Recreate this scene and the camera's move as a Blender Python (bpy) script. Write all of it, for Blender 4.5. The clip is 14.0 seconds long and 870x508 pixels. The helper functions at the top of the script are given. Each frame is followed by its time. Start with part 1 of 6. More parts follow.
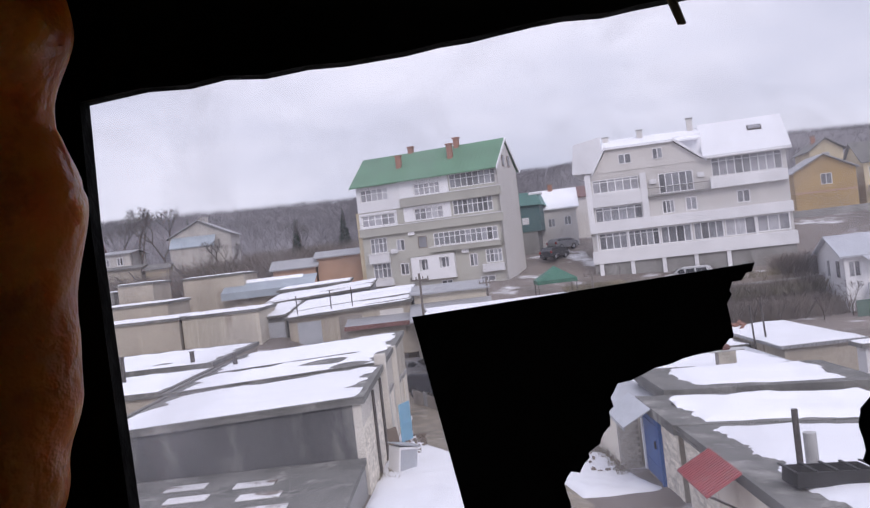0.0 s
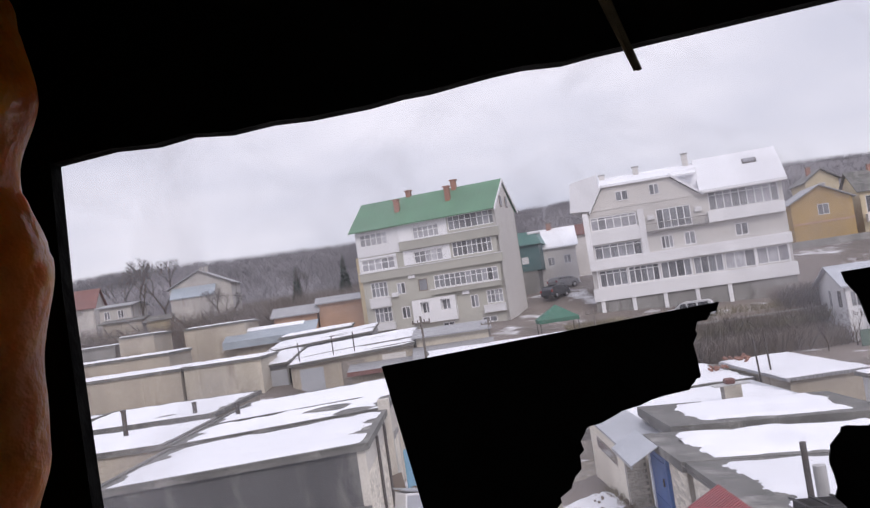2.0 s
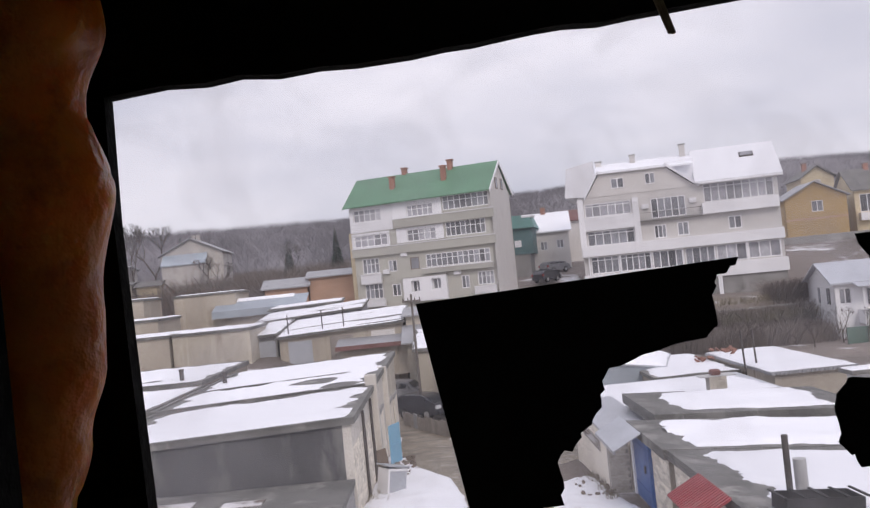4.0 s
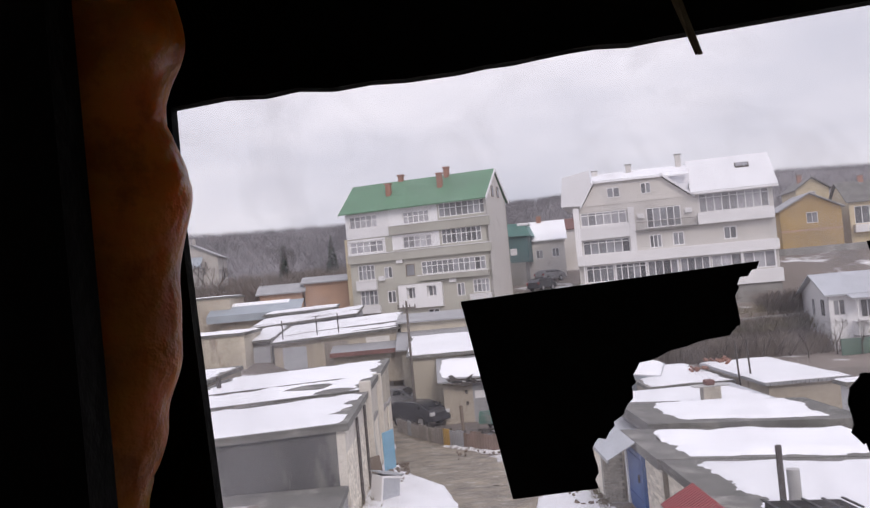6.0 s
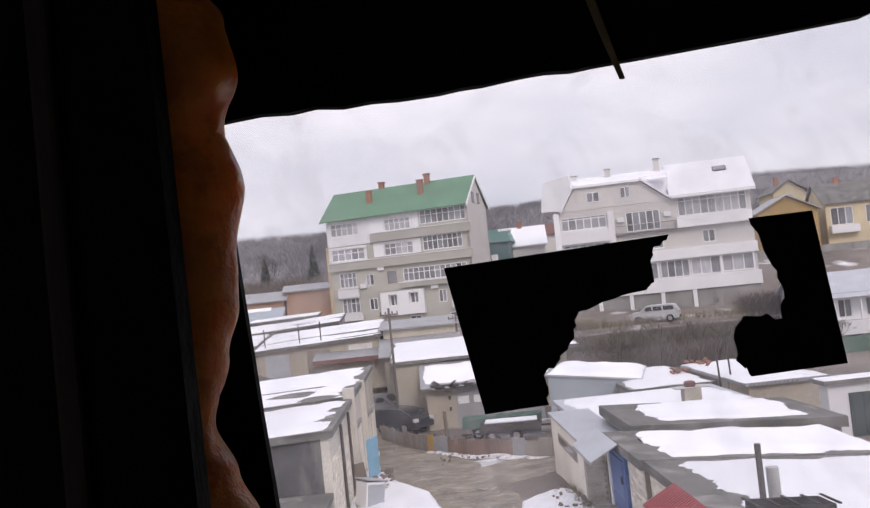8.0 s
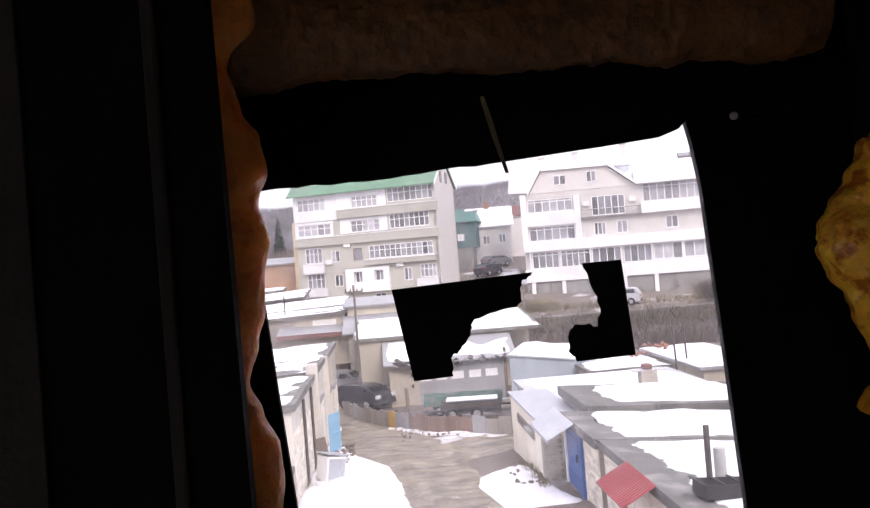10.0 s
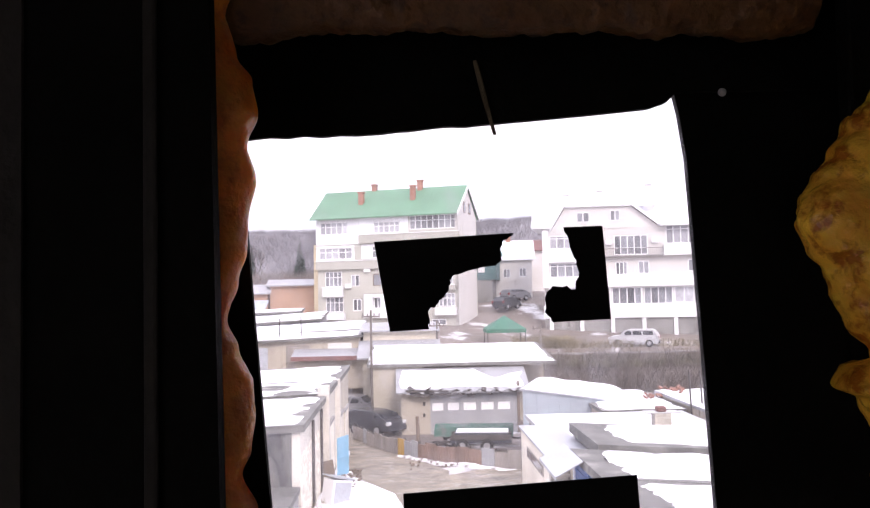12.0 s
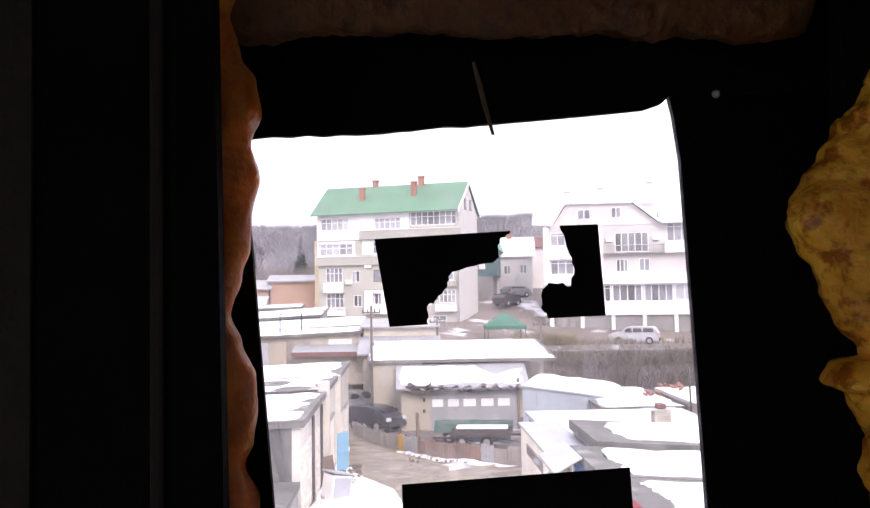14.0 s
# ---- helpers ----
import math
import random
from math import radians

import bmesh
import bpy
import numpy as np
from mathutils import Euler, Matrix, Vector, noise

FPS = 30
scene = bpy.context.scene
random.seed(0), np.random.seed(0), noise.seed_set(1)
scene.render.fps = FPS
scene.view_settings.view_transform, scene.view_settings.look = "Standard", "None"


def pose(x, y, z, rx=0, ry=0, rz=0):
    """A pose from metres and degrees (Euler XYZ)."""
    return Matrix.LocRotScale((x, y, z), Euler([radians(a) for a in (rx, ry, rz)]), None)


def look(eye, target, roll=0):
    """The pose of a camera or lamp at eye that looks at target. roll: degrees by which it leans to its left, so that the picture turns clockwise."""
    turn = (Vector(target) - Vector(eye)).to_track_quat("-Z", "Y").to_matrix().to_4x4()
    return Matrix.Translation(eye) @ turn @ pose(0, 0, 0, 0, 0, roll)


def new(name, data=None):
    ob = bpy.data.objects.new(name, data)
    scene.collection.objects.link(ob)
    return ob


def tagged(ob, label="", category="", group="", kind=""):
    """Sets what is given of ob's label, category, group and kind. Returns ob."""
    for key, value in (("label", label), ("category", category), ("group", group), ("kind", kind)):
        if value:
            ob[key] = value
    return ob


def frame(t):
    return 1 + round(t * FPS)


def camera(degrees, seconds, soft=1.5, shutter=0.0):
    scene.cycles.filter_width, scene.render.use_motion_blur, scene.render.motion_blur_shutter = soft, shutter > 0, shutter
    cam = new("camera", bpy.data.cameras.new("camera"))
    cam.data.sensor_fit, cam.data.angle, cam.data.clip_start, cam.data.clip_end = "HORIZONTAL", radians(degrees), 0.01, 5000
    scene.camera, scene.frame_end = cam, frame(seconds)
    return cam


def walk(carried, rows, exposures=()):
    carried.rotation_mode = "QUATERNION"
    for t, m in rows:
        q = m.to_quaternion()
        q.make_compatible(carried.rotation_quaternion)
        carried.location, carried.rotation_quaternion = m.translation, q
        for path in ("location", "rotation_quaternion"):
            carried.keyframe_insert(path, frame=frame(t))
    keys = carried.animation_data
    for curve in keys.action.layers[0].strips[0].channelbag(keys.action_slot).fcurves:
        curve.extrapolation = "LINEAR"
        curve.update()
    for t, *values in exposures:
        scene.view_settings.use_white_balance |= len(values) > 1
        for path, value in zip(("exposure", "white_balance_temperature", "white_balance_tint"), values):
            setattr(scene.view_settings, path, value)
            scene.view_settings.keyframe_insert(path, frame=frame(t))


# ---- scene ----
cam = camera(53.2, 14.0, soft=1.3)
PATH = [
    (0, (0.0406, -0.3633, 6.5232), (-0.132, 9.635, 6.546), -6.58),
    (0.5, (0.0501, -0.3628, 6.5259), (-0.060, 9.635, 6.702), -6.99),
    (1, (0.0498, -0.3639, 6.5285), (-0.095, 9.632, 6.792), -6.93),
    (1.5, (0.0594, -0.3664, 6.5244), (-0.085, 9.627, 6.859), -7.35),
    (2, (0.0550, -0.3667, 6.5239), (-0.058, 9.620, 7.030), -8.37),
    (2.5, (0.0485, -0.3702, 6.5192), (-0.061, 9.627, 6.753), -6.61),
    (3, (0.0515, -0.3727, 6.5122), (-0.033, 9.625, 6.719), -5.86),
    (5.5, (0.0040, -0.4072, 6.5092), (-0.006, 9.586, 6.864), -5.57),
    (6, (0.0117, -0.4159, 6.5087), (0.015, 9.578, 6.846), -5.14),
    (6.5, (0.0123, -0.4358, 6.5133), (-0.021, 9.557, 6.888), -5.24),
    (7, (-0.0032, -0.4366, 6.5101), (-0.015, 9.556, 6.892), -5.33),
    (7.5, (0.0007, -0.4666, 6.5087), (0.029, 9.527, 6.876), -5.07),
    (8, (0.0051, -0.5460, 6.4870), (0.229, 9.444, 6.881), -5.94),
    (8.2, (0.0138, -0.5956, 6.4865), (0.266, 9.397, 6.766), -5.37),
    (10.5, (0.0192, -0.8949, 6.5268), (0.623, 9.086, 6.633), -4.54),
    (11, (0.0292, -0.9006, 6.5012), (0.545, 9.080, 6.860), -3.84),
    (11.5, (0.0374, -0.8766, 6.4568), (0.488, 9.091, 7.118), -1.90),
    (12, (0.0512, -0.8849, 6.4443), (0.420, 9.097, 6.912), -1.12),
    (12.5, (0.0534, -0.9004, 6.4451), (0.346, 9.086, 6.887), -0.89),
    (13, (0.0585, -0.9002, 6.4462), (0.368, 9.087, 6.852), -1.04),
    (13.5, (0.0549, -0.9016, 6.4439), (0.425, 9.083, 6.855), -0.89),
    (14, (0.0523, -0.9053, 6.4441), (0.412, 9.079, 6.870), -0.84),
]
EXPOSURES = [(0, -0.05, 5900, 17), (1.5, -0.03, 6080, 15), (3.2, -0.05, 6180, 15), (5.3, -0.15, 6300, 15), (6.2, -0.03, 6300, 15), (7.5, 0.0, 6300, 15), (8.4, 0.1, 6350, 16), (10.3, 0.95, 6320, 19), (11.5, 1.11, 6250, 20), (14.0, 1.08, 6250, 20)]
walk(cam, [(t, look(eye, target, roll)) for t, eye, target, roll in PATH], EXPOSURES)

# ---- world and light: a bright overcast winter day ----
world = bpy.data.worlds.new("world")
scene.world = world
world.use_nodes = True
wn, wl = world.node_tree.nodes, world.node_tree.links
wn.clear()
w_out = wn.new("ShaderNodeOutputWorld")
w_bg = wn.new("ShaderNodeBackground")
w_sky = wn.new("ShaderNodeTexSky")
w_sky.sky_type, w_sky.sun_disc = "NISHITA", False
w_sky.sun_elevation, w_sky.sun_rotation = radians(38), radians(200)
w_co = wn.new("ShaderNodeTexCoord")
w_map = wn.new("ShaderNodeMapping")
w_map.inputs["Scale"].default_value = (1.0, 1.0, 3.2)
w_no = wn.new("ShaderNodeTexNoise")
w_no.inputs["Scale"].default_value, w_no.inputs["Detail"].default_value = 2.3, 5
w_no.inputs["Roughness"].default_value = 0.5
w_ramp = wn.new("ShaderNodeValToRGB")
w_ramp.color_ramp.elements[0].position, w_ramp.color_ramp.elements[0].color = 0.34, (0.62, 0.62, 0.69, 1)
w_ramp.color_ramp.elements[1].position, w_ramp.color_ramp.elements[1].color = 0.66, (0.98, 0.94, 0.97, 1)
w_sep = wn.new("ShaderNodeSeparateXYZ")
w_up = wn.new("ShaderNodeMapRange")
w_up.inputs["From Min"].default_value, w_up.inputs["From Max"].default_value = 0.1, 0.9
w_up.inputs["To Min"].default_value, w_up.inputs["To Max"].default_value = 1.0, 1.35
w_mul = wn.new("ShaderNodeMixRGB")
w_mul.blend_type, w_mul.inputs[0].default_value = "MULTIPLY", 1.0
w_dim = wn.new("ShaderNodeMixRGB")
w_dim.blend_type, w_dim.inputs[0].default_value = "MULTIPLY", 1.0
w_dim.inputs[2].default_value = (0.08, 0.08, 0.08, 1)
w_mix = wn.new("ShaderNodeMixRGB")
w_mix.inputs[0].default_value = 0.93
wl.new(w_co.outputs["Generated"], w_map.inputs["Vector"])
wl.new(w_map.outputs[0], w_no.inputs["Vector"])
wl.new(w_no.outputs["Fac"], w_ramp.inputs[0])
wl.new(w_co.outputs["Generated"], w_sep.inputs[0])
wl.new(w_sep.outputs["Z"], w_up.inputs["Value"])
wl.new(w_ramp.outputs[0], w_mul.inputs[1])
wl.new(w_up.outputs[0], w_mul.inputs[2])
wl.new(w_sky.outputs[0], w_dim.inputs[1])
wl.new(w_dim.outputs[0], w_mix.inputs[1])
wl.new(w_mul.outputs[0], w_mix.inputs[2])
wl.new(w_mix.outputs[0], w_bg.inputs["Color"])
w_bg.inputs["Strength"].default_value = 1.0
wl.new(w_bg.outputs[0], w_out.inputs[0])

sun = new("sun", bpy.data.lights.new("sun", "SUN"))
sun.data.energy, sun.data.angle, sun.data.color = 1.15, radians(18), (1.0, 0.89, 0.76)
sun.matrix_world = look((20, -55, 60), (0, 20, 0))


# ---- materials ----
def mat(name, base, rough=0.8, vary=0.25, scale=1.2, fine=14.0, bump=0.15, metal=0.0, stain=None, stain_at=0.62, streak=1.0, island=False, spec=0.5, spread=(0.9, 1.08)):
    """A worn surface: broad blotches, fine grain and bump, with an optional stain colour; streak stretches the blotches upright."""
    m = bpy.data.materials.new(name)
    m.use_nodes = True
    n, l = m.node_tree.nodes, m.node_tree.links
    b = n["Principled BSDF"]
    b.inputs["Roughness"].default_value, b.inputs["Metallic"].default_value = rough, metal
    b.inputs["Specular IOR Level"].default_value = spec
    co = n.new("ShaderNodeTexCoord")
    mp = n.new("ShaderNodeMapping")
    mp.inputs["Scale"].default_value = (1, 1, 1 / streak)
    l.new(co.outputs["Object"], mp.inputs["Vector"])
    big, small = n.new("ShaderNodeTexNoise"), n.new("ShaderNodeTexNoise")
    big.inputs["Scale"].default_value, big.inputs["Detail"].default_value = scale, 6
    small.inputs["Scale"].default_value, small.inputs["Detail"].default_value = fine, 4
    l.new(mp.outputs[0], big.inputs["Vector"])
    l.new(co.outputs["Object"], small.inputs["Vector"])
    r = n.new("ShaderNodeValToRGB")
    lo = tuple(c * (1 - vary) for c in base)
    hi = tuple(min(1.0, c * (1 + vary * 0.6)) for c in base)
    r.color_ramp.elements[0].position, r.color_ramp.elements[0].color = 0.3, (*lo, 1)
    r.color_ramp.elements[1].position, r.color_ramp.elements[1].color = 0.7, (*hi, 1)
    l.new(big.outputs["Fac"], r.inputs[0])
    g = n.new("ShaderNodeMixRGB")
    g.blend_type, g.inputs[0].default_value = "OVERLAY", 0.35
    l.new(r.outputs[0], g.inputs[1])
    l.new(small.outputs["Fac"], g.inputs[2])
    colour = g.outputs[0]
    if stain:
        spot = n.new("ShaderNodeTexNoise")
        spot.inputs["Scale"].default_value, spot.inputs["Detail"].default_value = scale * 1.9, 9
        spot.inputs["Roughness"].default_value = 0.62
        l.new(mp.outputs[0], spot.inputs["Vector"])
        s = n.new("ShaderNodeMapRange")
        s.inputs["From Min"].default_value, s.inputs["From Max"].default_value = stain_at - 0.06, stain_at + 0.06
        l.new(spot.outputs["Fac"], s.inputs["Value"])
        k = n.new("ShaderNodeMixRGB")
        k.inputs[2].default_value = (*stain, 1)
        l.new(s.outputs[0], k.inputs[0])
        l.new(colour, k.inputs[1])
        colour = k.outputs[0]
    info = n.new("ShaderNodeNewGeometry") if island else n.new("ShaderNodeObjectInfo")
    v = n.new("ShaderNodeMapRange")
    v.inputs["To Min"].default_value, v.inputs["To Max"].default_value = (0.72, 1.2) if island else spread
    l.new(info.outputs["Random Per Island" if island else "Random"], v.inputs["Value"])
    h = n.new("ShaderNodeMixRGB")
    h.blend_type, h.inputs[0].default_value = "MULTIPLY", 1.0
    l.new(colour, h.inputs[1])
    l.new(v.outputs[0], h.inputs[2])
    l.new(h.outputs[0], b.inputs["Base Color"])
    if bump:
        bp = n.new("ShaderNodeBump")
        bp.inputs["Strength"].default_value, bp.inputs["Distance"].default_value = bump, 0.03
        l.new(small.outputs["Fac"], bp.inputs["Height"])
        l.new(bp.outputs[0], b.inputs["Normal"])
    return m


SNOW = mat("snow", (0.86, 0.87, 0.91), 0.65, 0.05, 0.6, 9, 0.25)
DIRTY_SNOW = mat("dirty_snow", (0.74, 0.73, 0.74), 0.7, 0.2, 0.7, 7, 0.4, stain=(0.17, 0.14, 0.12), stain_at=0.57)
EARTH = mat("earth_and_snow", (0.20, 0.17, 0.15), 0.9, 0.4, 0.12, 3, 0.5, stain=(0.74, 0.74, 0.76), stain_at=0.61)
MUD = mat("wet_mud", (0.25, 0.208, 0.15), 0.5, 0.6, 1.3, 6, 0.9, stain=(0.45, 0.42, 0.37), stain_at=0.62)
# both hill colours are paler and bluer than bare woods, to paint distance haze
HAZEWOODS = mat("hazy_bare_woods", (0.19, 0.185, 0.20), 1.0, 0.35, 0.03, 0.6, 0.2)
HAZESLOPE = mat("hazy_hill_woods", (0.19, 0.18, 0.19), 1.0, 0.4, 0.03, 0.35, 0.6)
TWIG = mat("bare_twigs", (0.185, 0.16, 0.145), 1.0, 0.4, 0.2, 6, 0.2)
DRYGRASS = mat("dry_grass", (0.27, 0.235, 0.165), 1.0, 0.45, 0.35, 5, 0.2)
WEED = mat("winter_weeds", (0.18, 0.165, 0.125), 1.0, 0.4, 0.5, 5, 0.2)
DARKTWIG = mat("tree_twigs", (0.10, 0.09, 0.085), 1.0, 0.3, 0.4, 6, 0.2)
BARK = mat("bark", (0.10, 0.085, 0.075), 0.95, 0.3, 2, 20, 0.4)
NEEDLE = mat("fir_needles", (0.03, 0.055, 0.04), 0.95, 0.3, 1, 9, 0.2)
ROOFING = mat("roofing_felt", (0.155, 0.153, 0.143), 0.85, 0.35, 0.8, 10, 0.35, stain=(0.27, 0.265, 0.245), stain_at=0.6)
CONCRETE = mat("grey_concrete", (0.30, 0.295, 0.285), 0.9, 0.25, 0.7, 12, 0.25, stain=(0.17, 0.16, 0.155), stain_at=0.64, streak=2.5)
CREAM = mat("cream_plaster", (0.80, 0.745, 0.65), 0.88, 0.14, 0.6, 10, 0.25, stain=(0.46, 0.40, 0.33), stain_at=0.67, streak=3)
DULLCREAM = mat("weathered_cream_plaster", (0.52, 0.475, 0.395), 0.9, 0.2, 0.5, 9, 0.25, stain=(0.33, 0.29, 0.24), stain_at=0.66, streak=3)
BEIGE = mat("beige_block", (0.44, 0.395, 0.33), 0.9, 0.22, 0.5, 8, 0.3, stain=(0.27, 0.235, 0.195), stain_at=0.66, streak=3)
GREYBRICK = mat("grey_lime_brick", (0.62, 0.585, 0.53), 0.9, 0.18, 0.8, 18, 0.3)
BRICKY = mat("lime_brick", (0.56, 0.52, 0.45), 0.9, 0.2, 3, 30, 0.3)
MORTAR = mat("mortar", (0.33, 0.31, 0.28), 0.95, 0.2, 3, 30, 0.3)
REDBRICK = mat("red_brick", (0.36, 0.19, 0.14), 0.9, 0.25, 1.5, 20, 0.3)
BROWNWALL = mat("brown_brick_wall", (0.47, 0.31, 0.225), 0.9, 0.2, 0.5, 10, 0.2)
GREYWALL = mat("grey_facade", (0.448, 0.439, 0.392), 0.85, 0.12, 0.4, 10, 0.15)
GREYSIDING = mat("grey_siding", (0.412, 0.404, 0.360), 0.7, 0.1, 0.5, 12, 0.1)
PALEWALL = mat("pale_plaster", (0.64, 0.62, 0.60), 0.85, 0.1, 0.35, 10, 0.12, stain=(0.47, 0.45, 0.43), stain_at=0.7, streak=3)
WHITE = mat("white_panel", (0.80, 0.80, 0.82), 0.55, 0.06, 0.5, 12, 0.06)
WHITEPLASTIC = mat("white_plastic", (0.82, 0.82, 0.83), 0.4, 0.04, 1, 20, 0.03)
YELLOWWALL = mat("ochre_plaster", (0.42, 0.29, 0.12), 0.88, 0.15, 0.5, 10, 0.15)
CREAMWALL = mat("yellow_cream_plaster", (0.62, 0.53, 0.36), 0.88, 0.12, 0.5, 10, 0.15)
GREENROOF = mat("green_sheet_roof", (0.125, 0.255, 0.16), 0.55, 0.16, 0.4, 12, 0.06)
LIGHTTEAL = mat("light_teal_sheet", (0.16, 0.33, 0.31), 0.6, 0.2, 0.5, 10, 0.1)
TEAL = mat("teal_sheet", (0.075, 0.145, 0.15), 0.6, 0.15, 0.5, 10, 0.1)
GREENFENCE = mat("dull_green_sheet", (0.10, 0.16, 0.13), 0.6, 0.2, 0.8, 10, 0.1)
DARKTARP = mat("faded_dark_tarpaulin", (0.04, 0.10, 0.075), 0.7, 0.4, 1.5, 10, 0.4, stain=(0.10, 0.11, 0.10), stain_at=0.55)
GREENTARP = mat("green_tarpaulin", (0.045, 0.15, 0.10), 0.6, 0.15, 1.0, 10, 0.2)
REDROOF = mat("red_sheet_roof", (0.33, 0.065, 0.075), 0.5, 0.15, 0.7, 12, 0.1, stain=(0.30, 0.14, 0.13), stain_at=0.62)
ZINC = mat("zinc_sheet", (0.47, 0.49, 0.53), 0.42, 0.12, 0.7, 14, 0.08, metal=0.35)
BLUESHEET = mat("blue_grey_sheet", (0.36, 0.41, 0.46), 0.5, 0.15, 0.6, 14, 0.08)
GREYSHEET = mat("grey_corrugated_sheet", (0.34, 0.345, 0.36), 0.6, 0.15, 0.6, 14, 0.1, stain=(0.24, 0.22, 0.21), stain_at=0.66)
BLUE = mat("blue_door_paint", (0.035, 0.11, 0.33), 0.5, 0.18, 1.3, 15, 0.12, stain=(0.09, 0.12, 0.2), stain_at=0.68, streak=3)
LIGHTBLUE = mat("light_blue_paint", (0.24, 0.46, 0.63), 0.55, 0.1, 1.5, 15, 0.1)
DARKGREEN = mat("dark_green_paint", (0.03, 0.055, 0.055), 0.55, 0.2, 1.2, 15, 0.1)
BROWNWOOD = mat("weathered_wood", (0.20, 0.16, 0.13), 0.9, 0.3, 1.5, 18, 0.3, streak=5)
RUSTWOOD = mat("rusty_brown_board", (0.27, 0.19, 0.155), 0.9, 0.35, 1.5, 18, 0.3, streak=4)
GREYWOOD = mat("grey_fence_board", (0.34, 0.31, 0.285), 0.9, 0.25, 1.5, 18, 0.3, streak=5)
YELLOWPAINT = mat("yellow_fence_paint", (0.55, 0.34, 0.08), 0.7, 0.2, 1.5, 18, 0.2, streak=3)
DARKMETAL = mat("dark_rusty_metal", (0.075, 0.065, 0.06), 0.65, 0.3, 2, 20, 0.2)
PIPEGREY = mat("asbestos_pipe", (0.46, 0.46, 0.46), 0.8, 0.15, 2, 20, 0.2)
POLEWOOD = mat("pole_wood", (0.17, 0.15, 0.135), 0.9, 0.25, 2, 18, 0.25, streak=5)
TYRE = mat("tyre_rubber", (0.022, 0.022, 0.022), 0.85, 0.2, 5, 30, 0.2)
RIM = mat("alloy_rim", (0.42, 0.42, 0.43), 0.4, 0.1, 5, 30, 0.05, metal=0.7)
CARDARK = mat("dark_car_paint", (0.04, 0.042, 0.05), 0.22, 0.1, 2, 20, 0.02)
CARGREY = mat("grey_car_paint", (0.22, 0.22, 0.23), 0.3, 0.1, 2, 20, 0.02)
CARWHITE = mat("white_car_paint", (0.45, 0.45, 0.465), 0.3, 0.06, 2, 20, 0.02)
LAMPGLASS = mat("headlamp_lens", (0.62, 0.63, 0.65), 0.15, 0.08, 5, 30, 0.02)
REDLENS = mat("tail_lamp_lens", (0.30, 0.02, 0.02), 0.2, 0.1, 5, 30, 0.02)
PANE = mat("window_glass", (0.21, 0.215, 0.235), 0.12, 0.35, 0.5, 3, 0.0, spec=0.8, spread=(0.3, 1.7))
PALEPANE = mat("curtained_glass", (0.40, 0.40, 0.43), 0.2, 0.25, 0.5, 3, 0.0, spec=0.7, spread=(0.55, 1.35))
CARGLASS = mat("car_glass", (0.03, 0.033, 0.038), 0.08, 0.2, 1, 8, 0.0)
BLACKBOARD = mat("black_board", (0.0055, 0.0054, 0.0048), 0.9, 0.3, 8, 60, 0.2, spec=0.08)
# near-black base colour carrying the shade of unlit rooms and walls
SHADEBLACK = mat("near_black_shade", (0.02, 0.018, 0.016), 0.9, 0.3, 3, 40, 0.2)
TAPE = mat("black_film", (0.006, 0.006, 0.006), 0.8, 0.2, 20, 90, 0.1, spec=0.1)
# unseen room surfaces, set pale to throw daylight back onto the foam
ROOMWALL = mat("pale_bounce_wall", (0.76, 0.70, 0.60), 0.9, 0.15, 2, 30, 0.2)
# concrete end wall facing away from the light, its shade put into the colour
SHADEDCONC = mat("shaded_concrete_wall", (0.095, 0.095, 0.10), 0.85, 0.4, 0.7, 9, 0.3, stain=(0.19, 0.185, 0.18), stain_at=0.6, streak=3)
FARWALL = mat("weathered_house_wall", (0.50, 0.475, 0.45), 0.9, 0.22, 0.4, 8, 0.2, stain=(0.26, 0.24, 0.22), stain_at=0.62, streak=3)
DULLBRICK = mat("wet_broken_brick", (0.27, 0.14, 0.105), 0.9, 0.3, 1.5, 20, 0.3)
DULLRED = mat("faded_red_tiles", (0.20, 0.10, 0.09), 0.8, 0.25, 0.8, 9, 0.2)
THREAD = mat("dirty_thread", (0.16, 0.13, 0.08), 0.9, 0.3, 30, 120, 0.2)


def foam_material(name, colour, dark, inner, rough):
    """Hardened foam: light sinks in and comes out again deep orange; inner is the share that does."""
    m = mat(name, colour, rough, 0.3, 22, 55, 0.3, stain=dark, stain_at=0.56)
    b = m.node_tree.nodes["Principled BSDF"]
    b.inputs["Subsurface Weight"].default_value = inner
    b.inputs["Subsurface Radius"].default_value = (1.0, 0.42, 0.12)
    b.inputs["Subsurface Scale"].default_value = 0.03
    return m


